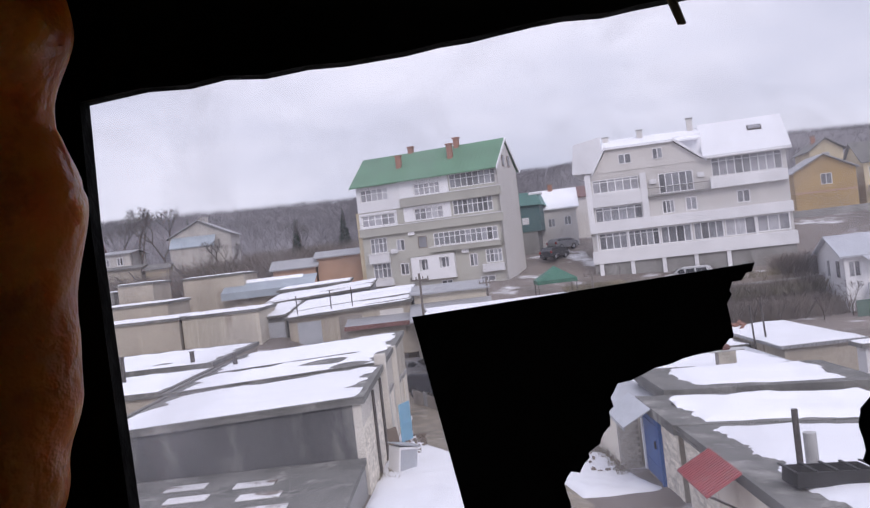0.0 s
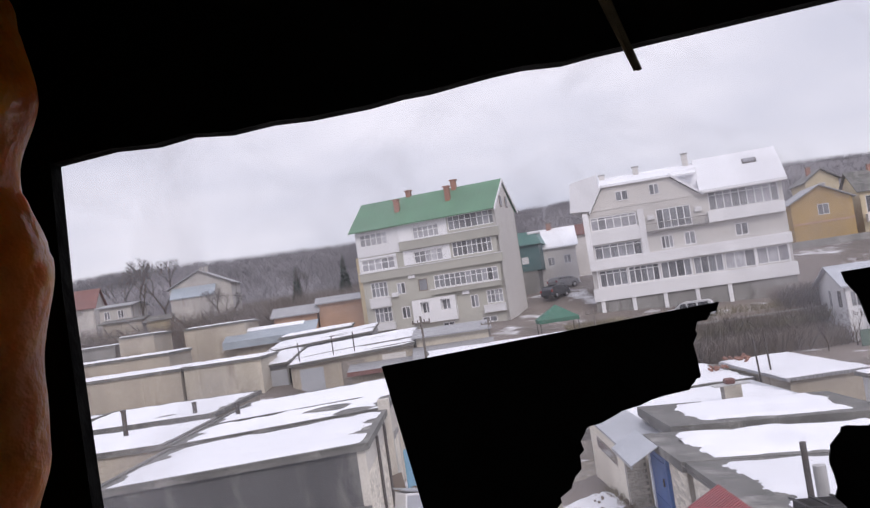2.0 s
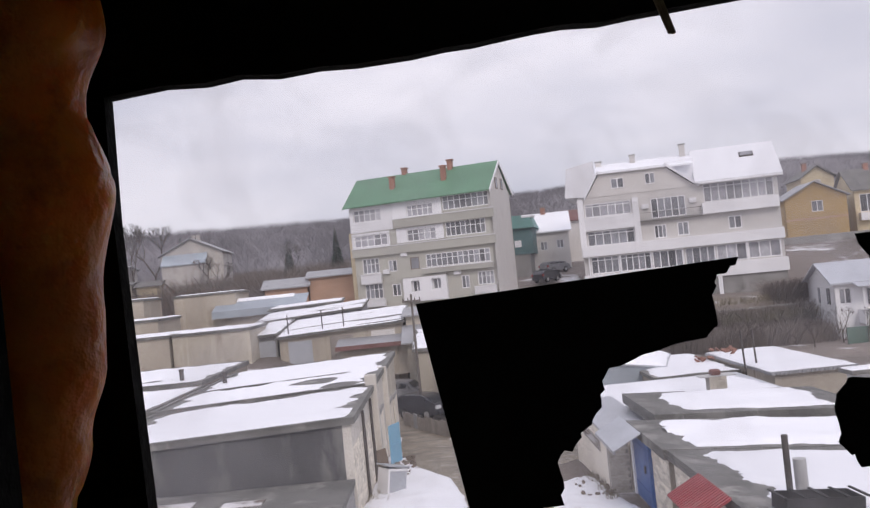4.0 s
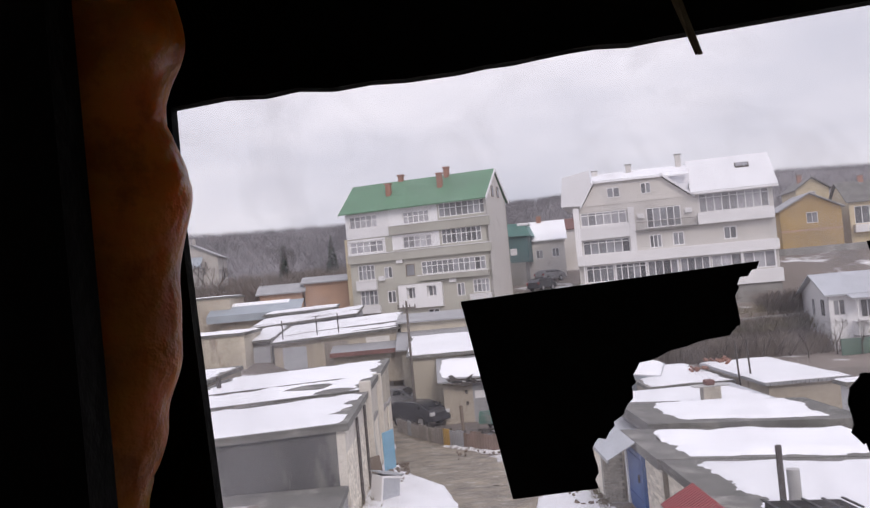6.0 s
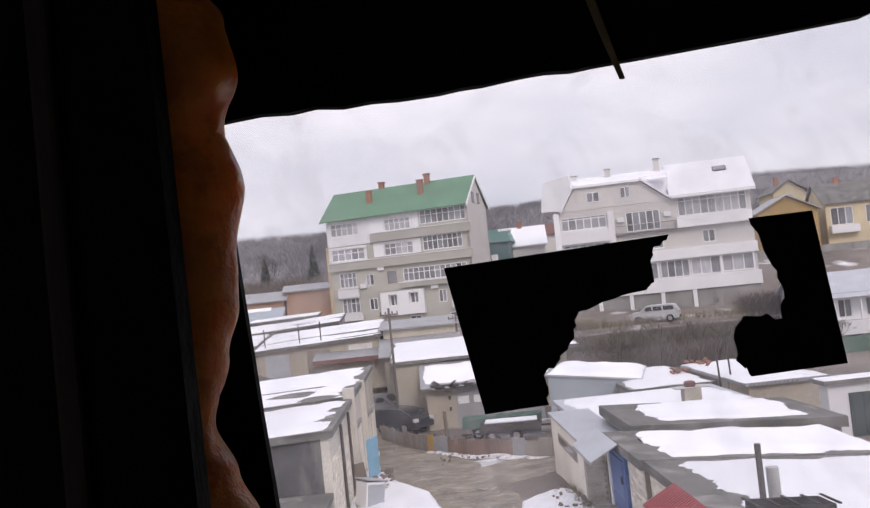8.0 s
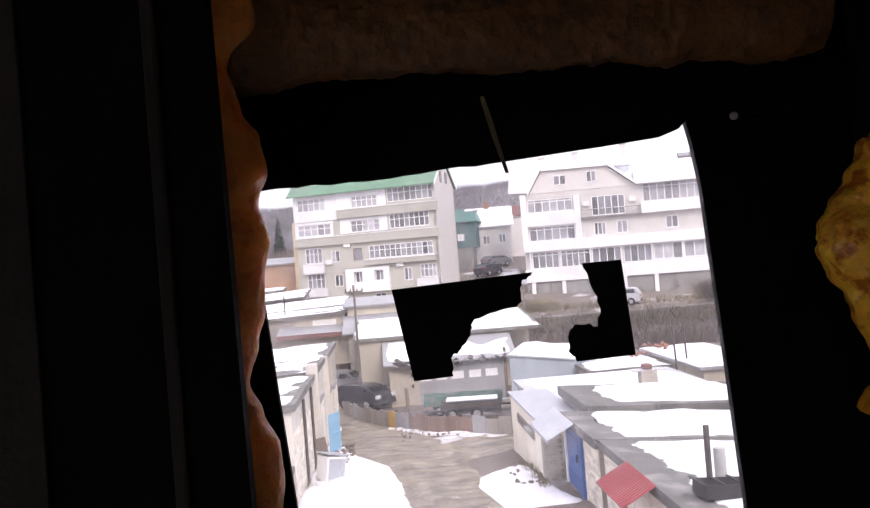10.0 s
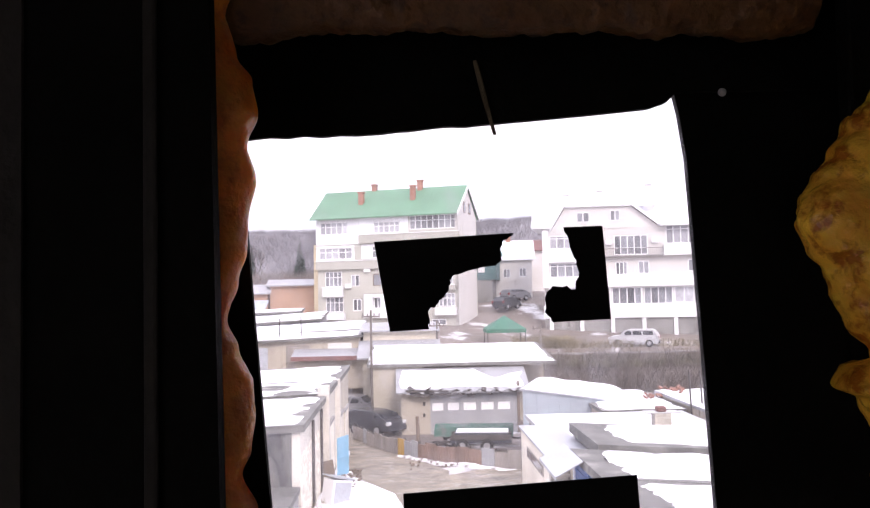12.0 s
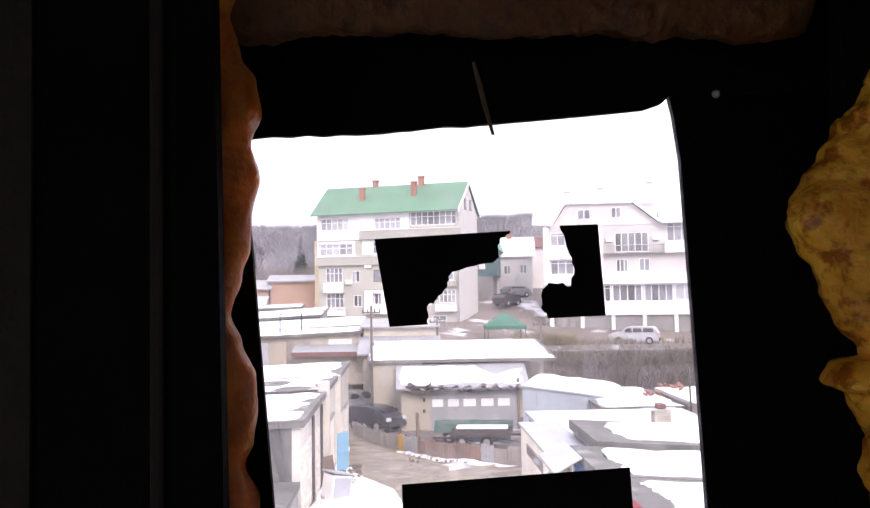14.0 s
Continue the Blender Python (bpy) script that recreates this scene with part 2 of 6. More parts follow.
def dusty_glass():
    """Clear glass with a thin uneven film of dust that the daylight shines through."""
    m = bpy.data.materials.new("dusty_window_glass")
    m.use_nodes = True
    n, l = m.node_tree.nodes, m.node_tree.links
    n.remove(n["Principled BSDF"])
    clear, film, gloss = n.new("ShaderNodeBsdfTransparent"), n.new("ShaderNodeBsdfTranslucent"), n.new("ShaderNodeBsdfGlossy")
    film.inputs["Color"].default_value = (0.9, 0.88, 0.92, 1)
    gloss.inputs["Roughness"].default_value = 0.02
    co, no = n.new("ShaderNodeTexCoord"), n.new("ShaderNodeTexNoise")
    no.inputs["Scale"].default_value, no.inputs["Detail"].default_value, no.inputs["Distortion"].default_value = 16, 4, 1.2
    rg = n.new("ShaderNodeMapRange")
    rg.inputs["From Min"].default_value, rg.inputs["From Max"].default_value = 0.5, 0.78
    # besides dust, the lower bound lends the view a veil of haze and glare
    rg.inputs["To Min"].default_value, rg.inputs["To Max"].default_value = 0.045, 0.17
    fr = n.new("ShaderNodeFresnel")
    fr.inputs["IOR"].default_value = 1.2
    m1, m2 = n.new("ShaderNodeMixShader"), n.new("ShaderNodeMixShader")
    l.new(co.outputs["Object"], no.inputs["Vector"])
    l.new(no.outputs["Fac"], rg.inputs["Value"])
    l.new(rg.outputs[0], m1.inputs[0])
    l.new(clear.outputs[0], m1.inputs[1])
    l.new(film.outputs[0], m1.inputs[2])
    l.new(fr.outputs[0], m2.inputs[0])
    l.new(m1.outputs[0], m2.inputs[1])
    l.new(gloss.outputs[0], m2.inputs[2])
    l.new(m2.outputs[0], n["Material Output"].inputs["Surface"])
    return m


FOAM = foam_material("aged_builders_foam", (0.74, 0.285, 0.035), (0.52, 0.165, 0.018), 0.95, 0.35)
GOLDFOAM = foam_material("golden_builders_foam", (1.0, 0.49, 0.045), (0.42, 0.14, 0.01), 0.2, 0.17)
# the top bead lies in shade; its brown is darkened to carry that
SHADEDFOAM = foam_material("shaded_brown_foam", (0.115, 0.05, 0.011), (0.06, 0.024, 0.006), 0.2, 0.5)
GLASS = dusty_glass()


# ---- mesh helpers ----
def thing(name, m, label, category, group="", kind=""):
    ob = new(name)
    ob.matrix_world = m
    ob.empty_display_size = 0.2
    return tagged(ob, label, category, group, kind)


def mesh_of(bm, name, material, smooth=False):
    me = bpy.data.meshes.new(name)
    bm.to_mesh(me)
    bm.free()
    if smooth:
        for p in me.polygons:
            p.use_smooth = True
    me.materials.append(material)
    return me


def part(name, bm, material, parent, label="", smooth=False):
    ob = new(name, mesh_of(bm, name, material, smooth))
    ob.parent = parent
    if label:
        ob["label"] = label
    return ob


def single(name, bm, material, label, category, group="", kind="", smooth=False, m=None):
    ob = new(name, mesh_of(bm, name, material, smooth))
    if m is not None:
        ob.matrix_world = m
    return tagged(ob, label, category, group, kind)


def box(bm, x0, x1, y0, y1, z0, z1, m=None):
    c = [(x, y, z) for z in (z0, z1) for y in (y0, y1) for x in (x0, x1)]
    v = [bm.verts.new(m @ Vector(p) if m is not None else p) for p in c]
    for f in ((0, 2, 3, 1), (4, 5, 7, 6), (0, 1, 5, 4), (2, 6, 7, 3), (0, 4, 6, 2), (1, 3, 7, 5)):
        bm.faces.new([v[i] for i in f])
    return bm


def bar(x0, x1, y0, y1, z0, z1, bevel=0.0):
    bm = box(bmesh.new(), x0, x1, y0, y1, z0, z1)
    if bevel:
        bmesh.ops.bevel(bm, geom=bm.edges[:], offset=bevel, segments=2, affect="EDGES", profile=0.5)
    return bm


def prism(points, axis, a, b):
    """A solid with the outline of the given points, swept from a to b along x or y (then the outline is y,z or x,z) or z (x,y)."""
    bm = bmesh.new()
    put = {"x": lambda p, s: (s, p[0], p[1]), "y": lambda p, s: (p[0], s, p[1]), "z": lambda p, s: (p[0], p[1], s)}[axis]
    lo, hi = [bm.verts.new(put(p, a)) for p in points], [bm.verts.new(put(p, b)) for p in points]
    k = len(points)
    bm.faces.new(lo)
    bm.faces.new(hi[::-1])
    for i in range(k):
        bm.faces.new((lo[i], hi[i], hi[(i + 1) % k], lo[(i + 1) % k]))
    bmesh.ops.recalc_face_normals(bm, faces=bm.faces[:])
    return bm


def rod(bm, a, b, r0, r1=None, seg=8):
    a, b = Vector(a), Vector(b)
    r1 = r0 if r1 is None else r1
    d = (b - a).normalized()
    u = d.orthogonal().normalized()
    w = d.cross(u)
    ra, rb = [], []
    for i in range(seg):
        o = u * math.cos(math.tau * i / seg) + w * math.sin(math.tau * i / seg)
        ra.append(bm.verts.new(a + o * r0))
        rb.append(bm.verts.new(b + o * r1))
    for i in range(seg):
        bm.faces.new((ra[i], ra[(i + 1) % seg], rb[(i + 1) % seg], rb[i]))
    bm.faces.new(ra[::-1])
    bm.faces.new(rb)
    return bm


def holed(u0, u1, z0, z1, holes, y=0.0, deep=0.14):
    """An upright wall face with rectangular openings (u0, z0, u1, z1) and their reveals."""
    bm = bmesh.new()
    us = sorted({u0, u1, *[h[0] for h in holes], *[h[2] for h in holes]})
    zs = sorted({z0, z1, *[h[1] for h in holes], *[h[3] for h in holes]})
    us, zs = [u for u in us if u0 <= u <= u1], [z for z in zs if z0 <= z <= z1]
    for a, b in zip(us, us[1:]):
        for c, d in zip(zs, zs[1:]):
            mu, mz = (a + b) / 2, (c + d) / 2
            if not any(h[0] < mu < h[2] and h[1] < mz < h[3] for h in holes):
                bm.faces.new([bm.verts.new(p) for p in ((a, y, c), (b, y, c), (b, y, d), (a, y, d))])
    for a, c, b, d in holes:
        ring = ((a, c), (b, c), (b, d), (a, d))
        for i in range(4):
            p, q = ring[i], ring[(i + 1) % 4]
            bm.faces.new([bm.verts.new(v) for v in ((p[0], y, p[1]), (p[0], y + deep, p[1]), (q[0], y + deep, q[1]), (q[0], y, q[1]))])
    return bm


def window(parent, u0, z0, u1, z1, cols, rows=(), y=0.0, deep=0.1, bar_w=0.09, glass=None, frame_mat=None):
    """A window set into a wall's opening: frame with mullions, one pane a light."""
    bm = bmesh.new()
    f0, f1 = y + deep - 0.06, y + deep
    for a, b, c, d in ((u0, u1, z0, z0 + bar_w), (u0, u1, z1 - bar_w, z1)):
        box(bm, a, b, f0, f1, c, d)
    for a in (u0, u1 - bar_w):
        box(bm, a, a + bar_w, f0, f1, z0 + bar_w, z1 - bar_w)
    step = (u1 - u0) / cols
    for i in range(1, cols):
        box(bm, u0 + i * step - bar_w / 2, u0 + i * step + bar_w / 2, f0, f1, z0 + bar_w, z1 - bar_w)
    for r in rows:
        z = z0 + (z1 - z0) * r
        box(bm, u0 + bar_w, u1 - bar_w, f0 + 0.005, f1, z - bar_w * 0.4, z + bar_w * 0.4)
    fr = part("window", bm, frame_mat or WHITEPLASTIC, parent)
    for i in range(cols):
        part("pane", bar(u0 + i * step + 0.01, u0 + (i + 1) * step - 0.01, f1 - 0.02, f1 + 0.01, z0 + 0.02, z1 - 0.02), glass or PANE, fr)
    return fr


def snow_sheet(x0, x1, y0, y1, z, thick=0.09, ragged=0.6, seed=0, slope_x=0.0, slope_y=0.0, hole=0.0, cell=0.09, frozen="", grain=(0.45, 0.6), label="thin melting snow lying on a flat roof"):
    """Melting snow on a roof: a thin uneven layer with a ragged, thinning outline and bare holes."""
    bm = bmesh.new()
    nx, ny = max(4, min(130, int((x1 - x0) / cell))), max(4, min(130, int((y1 - y0) / cell)))
    grid, high = {}, {}
    for i in range(nx + 1):
        for j in range(ny + 1):
            x, y = x0 + (x1 - x0) * i / nx, y0 + (y1 - y0) * j / ny
            gaps = [x - x0 if "w" not in frozen else 9, x1 - x if "e" not in frozen else 9, y - y0 if "s" not in frozen else 9, y1 - y if "n" not in frozen else 9]
            edge = min(gaps)
            rough = noise.fractal(Vector((x * grain[0] + seed * 7.3, y * grain[1], seed)), 0.9, 2.1, 6)
            d = edge - ragged * (0.5 + 0.9 * rough)
            if hole:
                d = min(d, (noise.noise(Vector((x * grain[0], y * grain[1] * 0.75, seed + 9.5))) + 0.62 - hole) * 2)
            h = max(-0.2, min(1.0, d / 0.35))
            high[i, j] = h
            lift = thick * (max(0.0, h) ** 0.5 * (0.8 + 0.4 * noise.noise(Vector((x * 1.3, y * 1.3, seed + 3))))) - (0.02 if h <= 0 else 0.0)
            grid[i, j] = (x, y, z + lift + slope_x * (x - x0) + slope_y * (y - y0))
    made = {}
    for i in range(nx):
        for j in range(ny):
            q = ((i, j), (i + 1, j), (i + 1, j + 1), (i, j + 1))
            if max(high[k] for k in q) > 0:
                bm.faces.new([made.setdefault(k, bm.verts.new(grid[k]) if k not in made else made[k]) for k in q])
    loose = [v for v in bm.verts if not v.link_faces]
    for v in loose:
        bm.verts.remove(v)
    return single("roof_snow", bm, SNOW, label, "snow", "snow on the roofs", smooth=True)


# ---- ground ----
def terrain(x, y):
    """The height of the land: a lane falling away, then a settled slope and wooded hills."""
    mid = np.interp(y, (0, 20, 45, 50, 55, 62, 70, 80, 92, 110, 130, 250, 400, 480, 700, 2500), (0.1, 0.25, -1.5, -1.68, -1.9, -1.4, 0.9, 2.4, 3.4, 6.2, 7.6, 15, 39.5, 42.5, 39, 31))
    left = np.interp(y, (0, 24, 45, 60, 75, 95, 130, 250, 400, 480, 700, 2500), (-0.5, -0.1, 0.6, 1.7, 2.6, 3.4, 7.2, 13.5, 36, 39, 37, 33))
    right = np.interp(y, (0, 20, 50, 76.6, 77.4, 82, 88, 94, 100, 110, 130, 250, 400, 480, 700, 2500), (0.1, 0.25, -1.9, -1.8, 1.3, 1.4, 1.7, 2.9, 4.8, 6.2, 7.6, 15, 39, 43, 39, 31))
    a = min(1.0, max(0.0, (-x - 4.5) / 8))
    b = min(1.0, max(0.0, (x - 8.5) / 2.5))
    z = left * a + right * b + mid * (1 - a - b)
    swell = 0.5 + 0.5 * math.tanh((y - 200) / 60)
    z += swell * (7 * noise.noise(Vector((x / 170, y / 170, 3.1))) + 2.5 * noise.noise(Vector((x / 45, y / 60, 8.0))))
    return float(z + 0.06 * noise.noise(Vector((x * 0.6, y * 0.6, 1.0))))


def ground_sheet():
    xs = sorted({*np.arange(-60, 61, 2.0), *np.arange(-16, 16, 0.8), *np.arange(-420, 421, 12.0), -2500.0, -1600.0, -900.0, -620.0, 620.0, 900.0, 1600.0, 2500.0})
    ys = sorted({*np.arange(-40, 0, 8.0), *np.arange(0, 100, 0.8), *np.arange(100, 200, 4.0), *np.arange(200, 520, 9.0), 600.0, 800.0, 1200.0, 2000.0, 3000.0, 76.6, 77.4})
    bm = bmesh.new()
    v = [[bm.verts.new((x, y, terrain(x, max(0.0, y)))) for x in xs] for y in ys]
    far = []
    for j in range(len(ys) - 1):
        for i in range(len(xs) - 1):
            f = bm.faces.new((v[j][i], v[j][i + 1], v[j + 1][i + 1], v[j + 1][i]))
            if ys[j] > 150:
                f.material_index = 1
    ob = single("ground", bm, EARTH, "muddy ground with patches of melting snow, rising to wooded hills", "ground", kind="structure", smooth=True)
    ob.data.materials.append(HAZESLOPE)
    return ob


ground_sheet()


def strip(name, line, widths, material, label, lift, seed, rough=0.4):
    """A sheet laid on the land along a line, with uneven edges."""
    bm = bmesh.new()
    rows = []
    for k in range(len(line) * 8 - 7):
        i, f = min(k // 8, len(line) - 2), (k - 8 * min(k // 8, len(line) - 2)) / 8
        p, q = Vector(line[i]), Vector(line[i + 1])
        c, w = p.lerp(q, f), widths[i] * (1 - f) + widths[i + 1] * f
        side = Vector(((q - p).y, -(q - p).x)).normalized()
        row = []
        for s in range(9):
            e = -1 + 2 * s / 8
            o = c + side * (e * w / 2 + (rough * noise.noise(Vector((c.x, c.y, seed + e))) if abs(e) == 1 else 0))
            rut = -0.05 * math.exp(-((abs(e) - 0.45) / 0.16) ** 2)
            row.append(bm.verts.new((o.x, o.y, terrain(o.x, o.y) + (lift if abs(e) < 1 else -0.03) + rut)))
        rows.append(row)
    for a, b in zip(rows, rows[1:]):
        for s in range(8):
            bm.faces.new((a[s], a[s + 1], b[s + 1], b[s]))
    bmesh.ops.recalc_face_normals(bm, faces=bm.faces[:])
    return single(name, bm, material, label, "road", kind="structure", smooth=True)


strip("road", [(2.2, 4), (1.6, 14), (1.0, 22), (0.3, 30), (-0.9, 38), (-2.2, 46), (-3.6, 54), (-6, 62), (-10, 68)], (3.4, 3.4, 3.4, 4.4, 4.6, 4.0, 3.6, 3.2, 3.0), MUD, "wet muddy lane with wheel ruts and slush", 0.07, 1.0)
strip("road", [(0.6, 29), (3.0, 32.5), (6.2, 35.5), (10, 37)], (2.4, 4.2, 4.0, 3.4), MUD, "muddy turning off the lane beside a fence", 0.075, 4.0)


def ground_snow(line, seed, label, thick=0.1, material=None):
    """Snow lying on the land between two edges, given as (y, left x, right x), with a ragged thinning rim."""
    bm = bmesh.new()
    ys = [p[0] for p in line]
    ny, nx = int((ys[-1] - ys[0]) / 0.16), 26
    g = []
    for j in range(ny + 1):
        y = ys[0] + (ys[-1] - ys[0]) * j / ny
        a, b = np.interp(y, ys, [p[1] for p in line]), np.interp(y, ys, [p[2] for p in line])
        row = []
        for i in range(nx + 1):
            u = i / nx
            x = a + (b - a) * u + (0.28 * noise.fractal(Vector((u, y * 1.1, seed)), 0.8, 2, 4) if i == nx else 0)
            rim = min(1.0, min(u, 1 - u) * (b - a) / 0.3, (y - ys[0]) / 0.4, (ys[-1] - y) / 0.4)
            h = thick * max(0.0, rim) ** 0.6 * (0.75 + 0.6 * noise.fractal(Vector((x * 1.4, y * 1.4, seed)), 0.9, 2, 4))
            row.append(bm.verts.new((x, y, terrain(x, y) + 0.045 + h if rim > 0 else terrain(x, y) - 0.02)))
        g.append(row)
    for p, q in zip(g, g[1:]):
        for i in range(nx):
            bm.faces.new((p[i], p[i + 1], q[i + 1], q[i]))
    return single("snow_bank", bm, material or SNOW, label, "snow bank", "snow banks", smooth=True)


ground_snow([(14, -3.0, 0.6), (25.7, -3.0, 0.1), (28.9, -3.0, -0.25), (30.5, -3.0, -0.75), (32.4, -3.0, -1.5), (34.2, -2.95, -2.05), (38.5, -2.95, -2.6), (43, -2.95, -2.75)], 2.0, "trodden snow between the garage wall and the lane")
ground_snow([(21.0, 2.6, 4.5), (24.2, 2.15, 4.2), (25.6, 2.4, 4.1), (26.9, 3.5, 4.1)], 5.0, "trodden snow in front of a plastered garage")
ground_snow([(34.5, 4.0, 4.75), (35.6, 2.7, 3.5), (36.6, 1.9, 2.5), (37.6, 1.1, 1.7), (39.2, 0.2, 0.7), (40.6, -0.5, -0.15)], 7.0, "strip of dirty snow at the foot of the fence", 0.16, DIRTY_SNOW)


def rubble(x0, x1, y0, y1, count, seed, label):
    """Loose stones and clods poking out of the snow, one mesh."""
    rnd = random.Random(seed)
    bm = bmesh.new()
    for _ in range(count):
        x, y = rnd.uniform(x0, x1), rnd.uniform(y0, y1)
        r = rnd.uniform(0.025, 0.075)
        m = Matrix.Translation((x, y, terrain(x, y) + 0.1)) @ Euler((rnd.random() * 3, rnd.random() * 3, rnd.random() * 3)).to_matrix().to_4x4()
        box(bm, -r, r * 0.9, -r * 0.7, r * 0.8, -r * 0.6, r * 0.6, m)
    return single("rubble", bm, BROWNWOOD, label, "rubble", kind="stuff")


rubble(-2.7, -1.7, 30.5, 35.5, 110, 3, "brown clods and rubble in the snow by the wall")
rubble(3.3, 4.15, 23.4, 26.6, 34, 4, "brown clods in the snow beside a plastered wall")
rubble(0.2, 3.9, 35.0, 39.0, 30, 5, "brown clods along the foot of the fence")


# ---- garages ----
def brick_face(parent, u0, u1, z0, z1, at, facing, course=0.085, length=0.27, seed=1):
    """Courses of lime bricks, each proud of the joint, on an upright face; facing is 'w', 'e' or 's'."""
    bm = bmesh.new()
    rnd = random.Random(seed)
    z, row = z0, 0
    while z + course <= z1 + 0.001:
        u = u0 - (length / 2 if row % 2 else 0)
        while u < u1:
            a, b = max(u0, u) + 0.006, min(u1, u + length) - 0.006
            d = 0.012 + rnd.random() * 0.008
            if b - a > 0.04:
                c, e = z + 0.006, z + course - 0.006
                if facing == "w":
                    box(bm, at - d, at + 0.01, a, b, c, e)
                elif facing == "e":
                    box(bm, at - 0.01, at + d, a, b, c, e)
                else:
                    box(bm, a, b, at - d, at + 0.01, c, e)
            u += length
        z, row = z + course, row + 1
    ob = part("brickwork", bm, BRICK_JOINED, parent, "pale lime bricks in courses")
    ob["kind"] = "stuff"
    return ob


BRICK_JOINED = mat("lime_brick_courses", (0.76, 0.71, 0.62), 0.9, 0.15, 2, 30, 0.3, island=True)


def garage(x0, x1, y0, y1, zt, wall_mat, label, group="", drop=0.6, roof_mat=None, over=0.12, slab=0.16, lip=0.0, snow=None, base=None, tilt=0.0, front=None):
    """A flat-roofed garage: walls to the ground, a roof slab with an overhang and a parapet lip."""
    cx, cy = (x0 + x1) / 2, (y0 + y1) / 2
    low = base if base is not None else min(terrain(x, y) for x in (x0, x1) for y in (y0, y1)) - drop
    g = thing("garage", Matrix.Translation((cx, cy, low)), label, "garage", group)
    a, b, c, d, h = x0 - cx, x1 - cx, y0 - cy, y1 - cy, zt - low
    t, w = 0.25, b - a
    ref = a if tilt < 0 else b
    up = lambda x: h + tilt * (x - ref)
    for p, q in ((a, a + t), (b - t, b)):
        part("wall", bar(p, q, c, d, 0, min(up(p), up(q)) - slab), wall_mat, g)
    for r, s in ((c, c + t), (d - t, d)):
        part("wall", prism([(a + t, 0), (b - t, 0), (b - t, up(b - t) - slab), (a + t, up(a + t) - slab)], "y", r, s), front if front and r == c else wall_mat, g)
    p, q = a - over, b + over
    part("roof", prism([(p, up(p) - slab), (q, up(q) - slab), (q, up(q)), (p, up(p))], "y", c - over, d + over), roof_mat or ROOFING, g, "dark felted roof slab")
    if lip:
        for p, q, r, s in ((a - over, b + over, c - over, c - over + 0.2), (a - over, b + over, d + over - 0.2, d + over), (a - over, a - over + 0.2, c - over + 0.2, d + over - 0.2), (b + over - 0.2, b + over, c - over + 0.2, d + over - 0.2)):
            part("parapet", prism([(p, up(p) - 0.01), (q, up(q) - 0.01), (q, up(q) + lip), (p, up(p) + lip)], "y", r, s), ROOFING, g)
    if snow:
        ragged, hole, seed = snow
        snow_sheet(x0 - over + 0.15 * (lip > 0), x1 + over - 0.15 * (lip > 0), y0 - over, y1 + over, low + up(x0 - cx - over) + 0.003, 0.09, ragged, seed, hole=hole, slope_x=tilt)
    return g


def slot_window(g, u, z, w, h, at):
    part("window_frame", bar(at - 0.03, at + 0.06, u, u + w, z, z + h), GREYWOOD, g, "small boarded slot window")
    part("pane", bar(at - 0.035, at - 0.005, u + 0.07, u + w - 0.07, z + 0.06, z + h - 0.06), PANE, g)


# left row along the lane
LW = -3.0
row_left = "garage row along the lane"
g1 = garage(-11.0, LW, 24.5, 31.6, 2.73, GREYBRICK, "flat-roofed garage with brick side and snow-covered roof", row_left, lip=0.05, snow=(0.7, 0.0, 1), tilt=0.035, front=SHADEDCONC)
g2 = garage(-11.2, LW, 32.0, 37.2, 2.78, GREYBRICK, "flat-roofed garage with patchy snow on the roof", row_left, lip=0.06, snow=(0.9, 0.12, 2), tilt=0.035)
g3 = garage(-11.4, LW, 37.5, 46.0, 2.72, DULLCREAM, "flat-roofed garage at the end of the row under snow", row_left, lip=0.05, snow=(0.6, 0.0, 3), tilt=0.035)
brick_face(g1, 24.5 - 28.05, 31.6 - 28.05, 0.3, 3.1, 4.0, "e", seed=3)
for y, h in ((31.8, 0.42), (37.35, 0.12)):
    p = single("wall_pillar", bar(-3.2, -2.78, y - 0.17, y + 0.17, terrain(-2.8, y) - 0.2, 2.73 + h, 0.02), GREYBRICK, "grey concrete pillar between two garages", "pillar", "pillars of the garage row")
for y in (27.4, 30.2):
    bm = bmesh.new()
    rod(bm, (-2.93, y, terrain(-3, y)), (-2.93, y, 2.5), 0.05)
    single("drain_pipe", bm, DARKMETAL, "rusty drain pipe on the garage wall", "pipe", "drain pipes")
for y in (33.2, 39.0, 42.4):
    gd = thing("garage_door", Matrix.Translation((LW, y, terrain(-2.9, y))), "pale painted sheet-steel garage door with two leaves", "door", "doors of the garage row")
    for k in (0, 1):
        part("leaf", bar(0.01, 0.07, k * 1.2, k * 1.2 + 1.17, 0.05, 2.0, 0.01), CREAM, gd)
    part("lintel", bar(0.0, 0.1, -0.1, 2.5, 2.02, 2.15), CONCRETE, gd)
leaf = thing("open_door", Matrix.Translation((-2.6, 33.2, terrain(-2.5, 33.2))), "light blue sheet door standing open", "door")
part("leaf", bar(0.0, 0.9, 0, 0.05, 0.1, 1.6, 0.01), LIGHTBLUE, leaf)
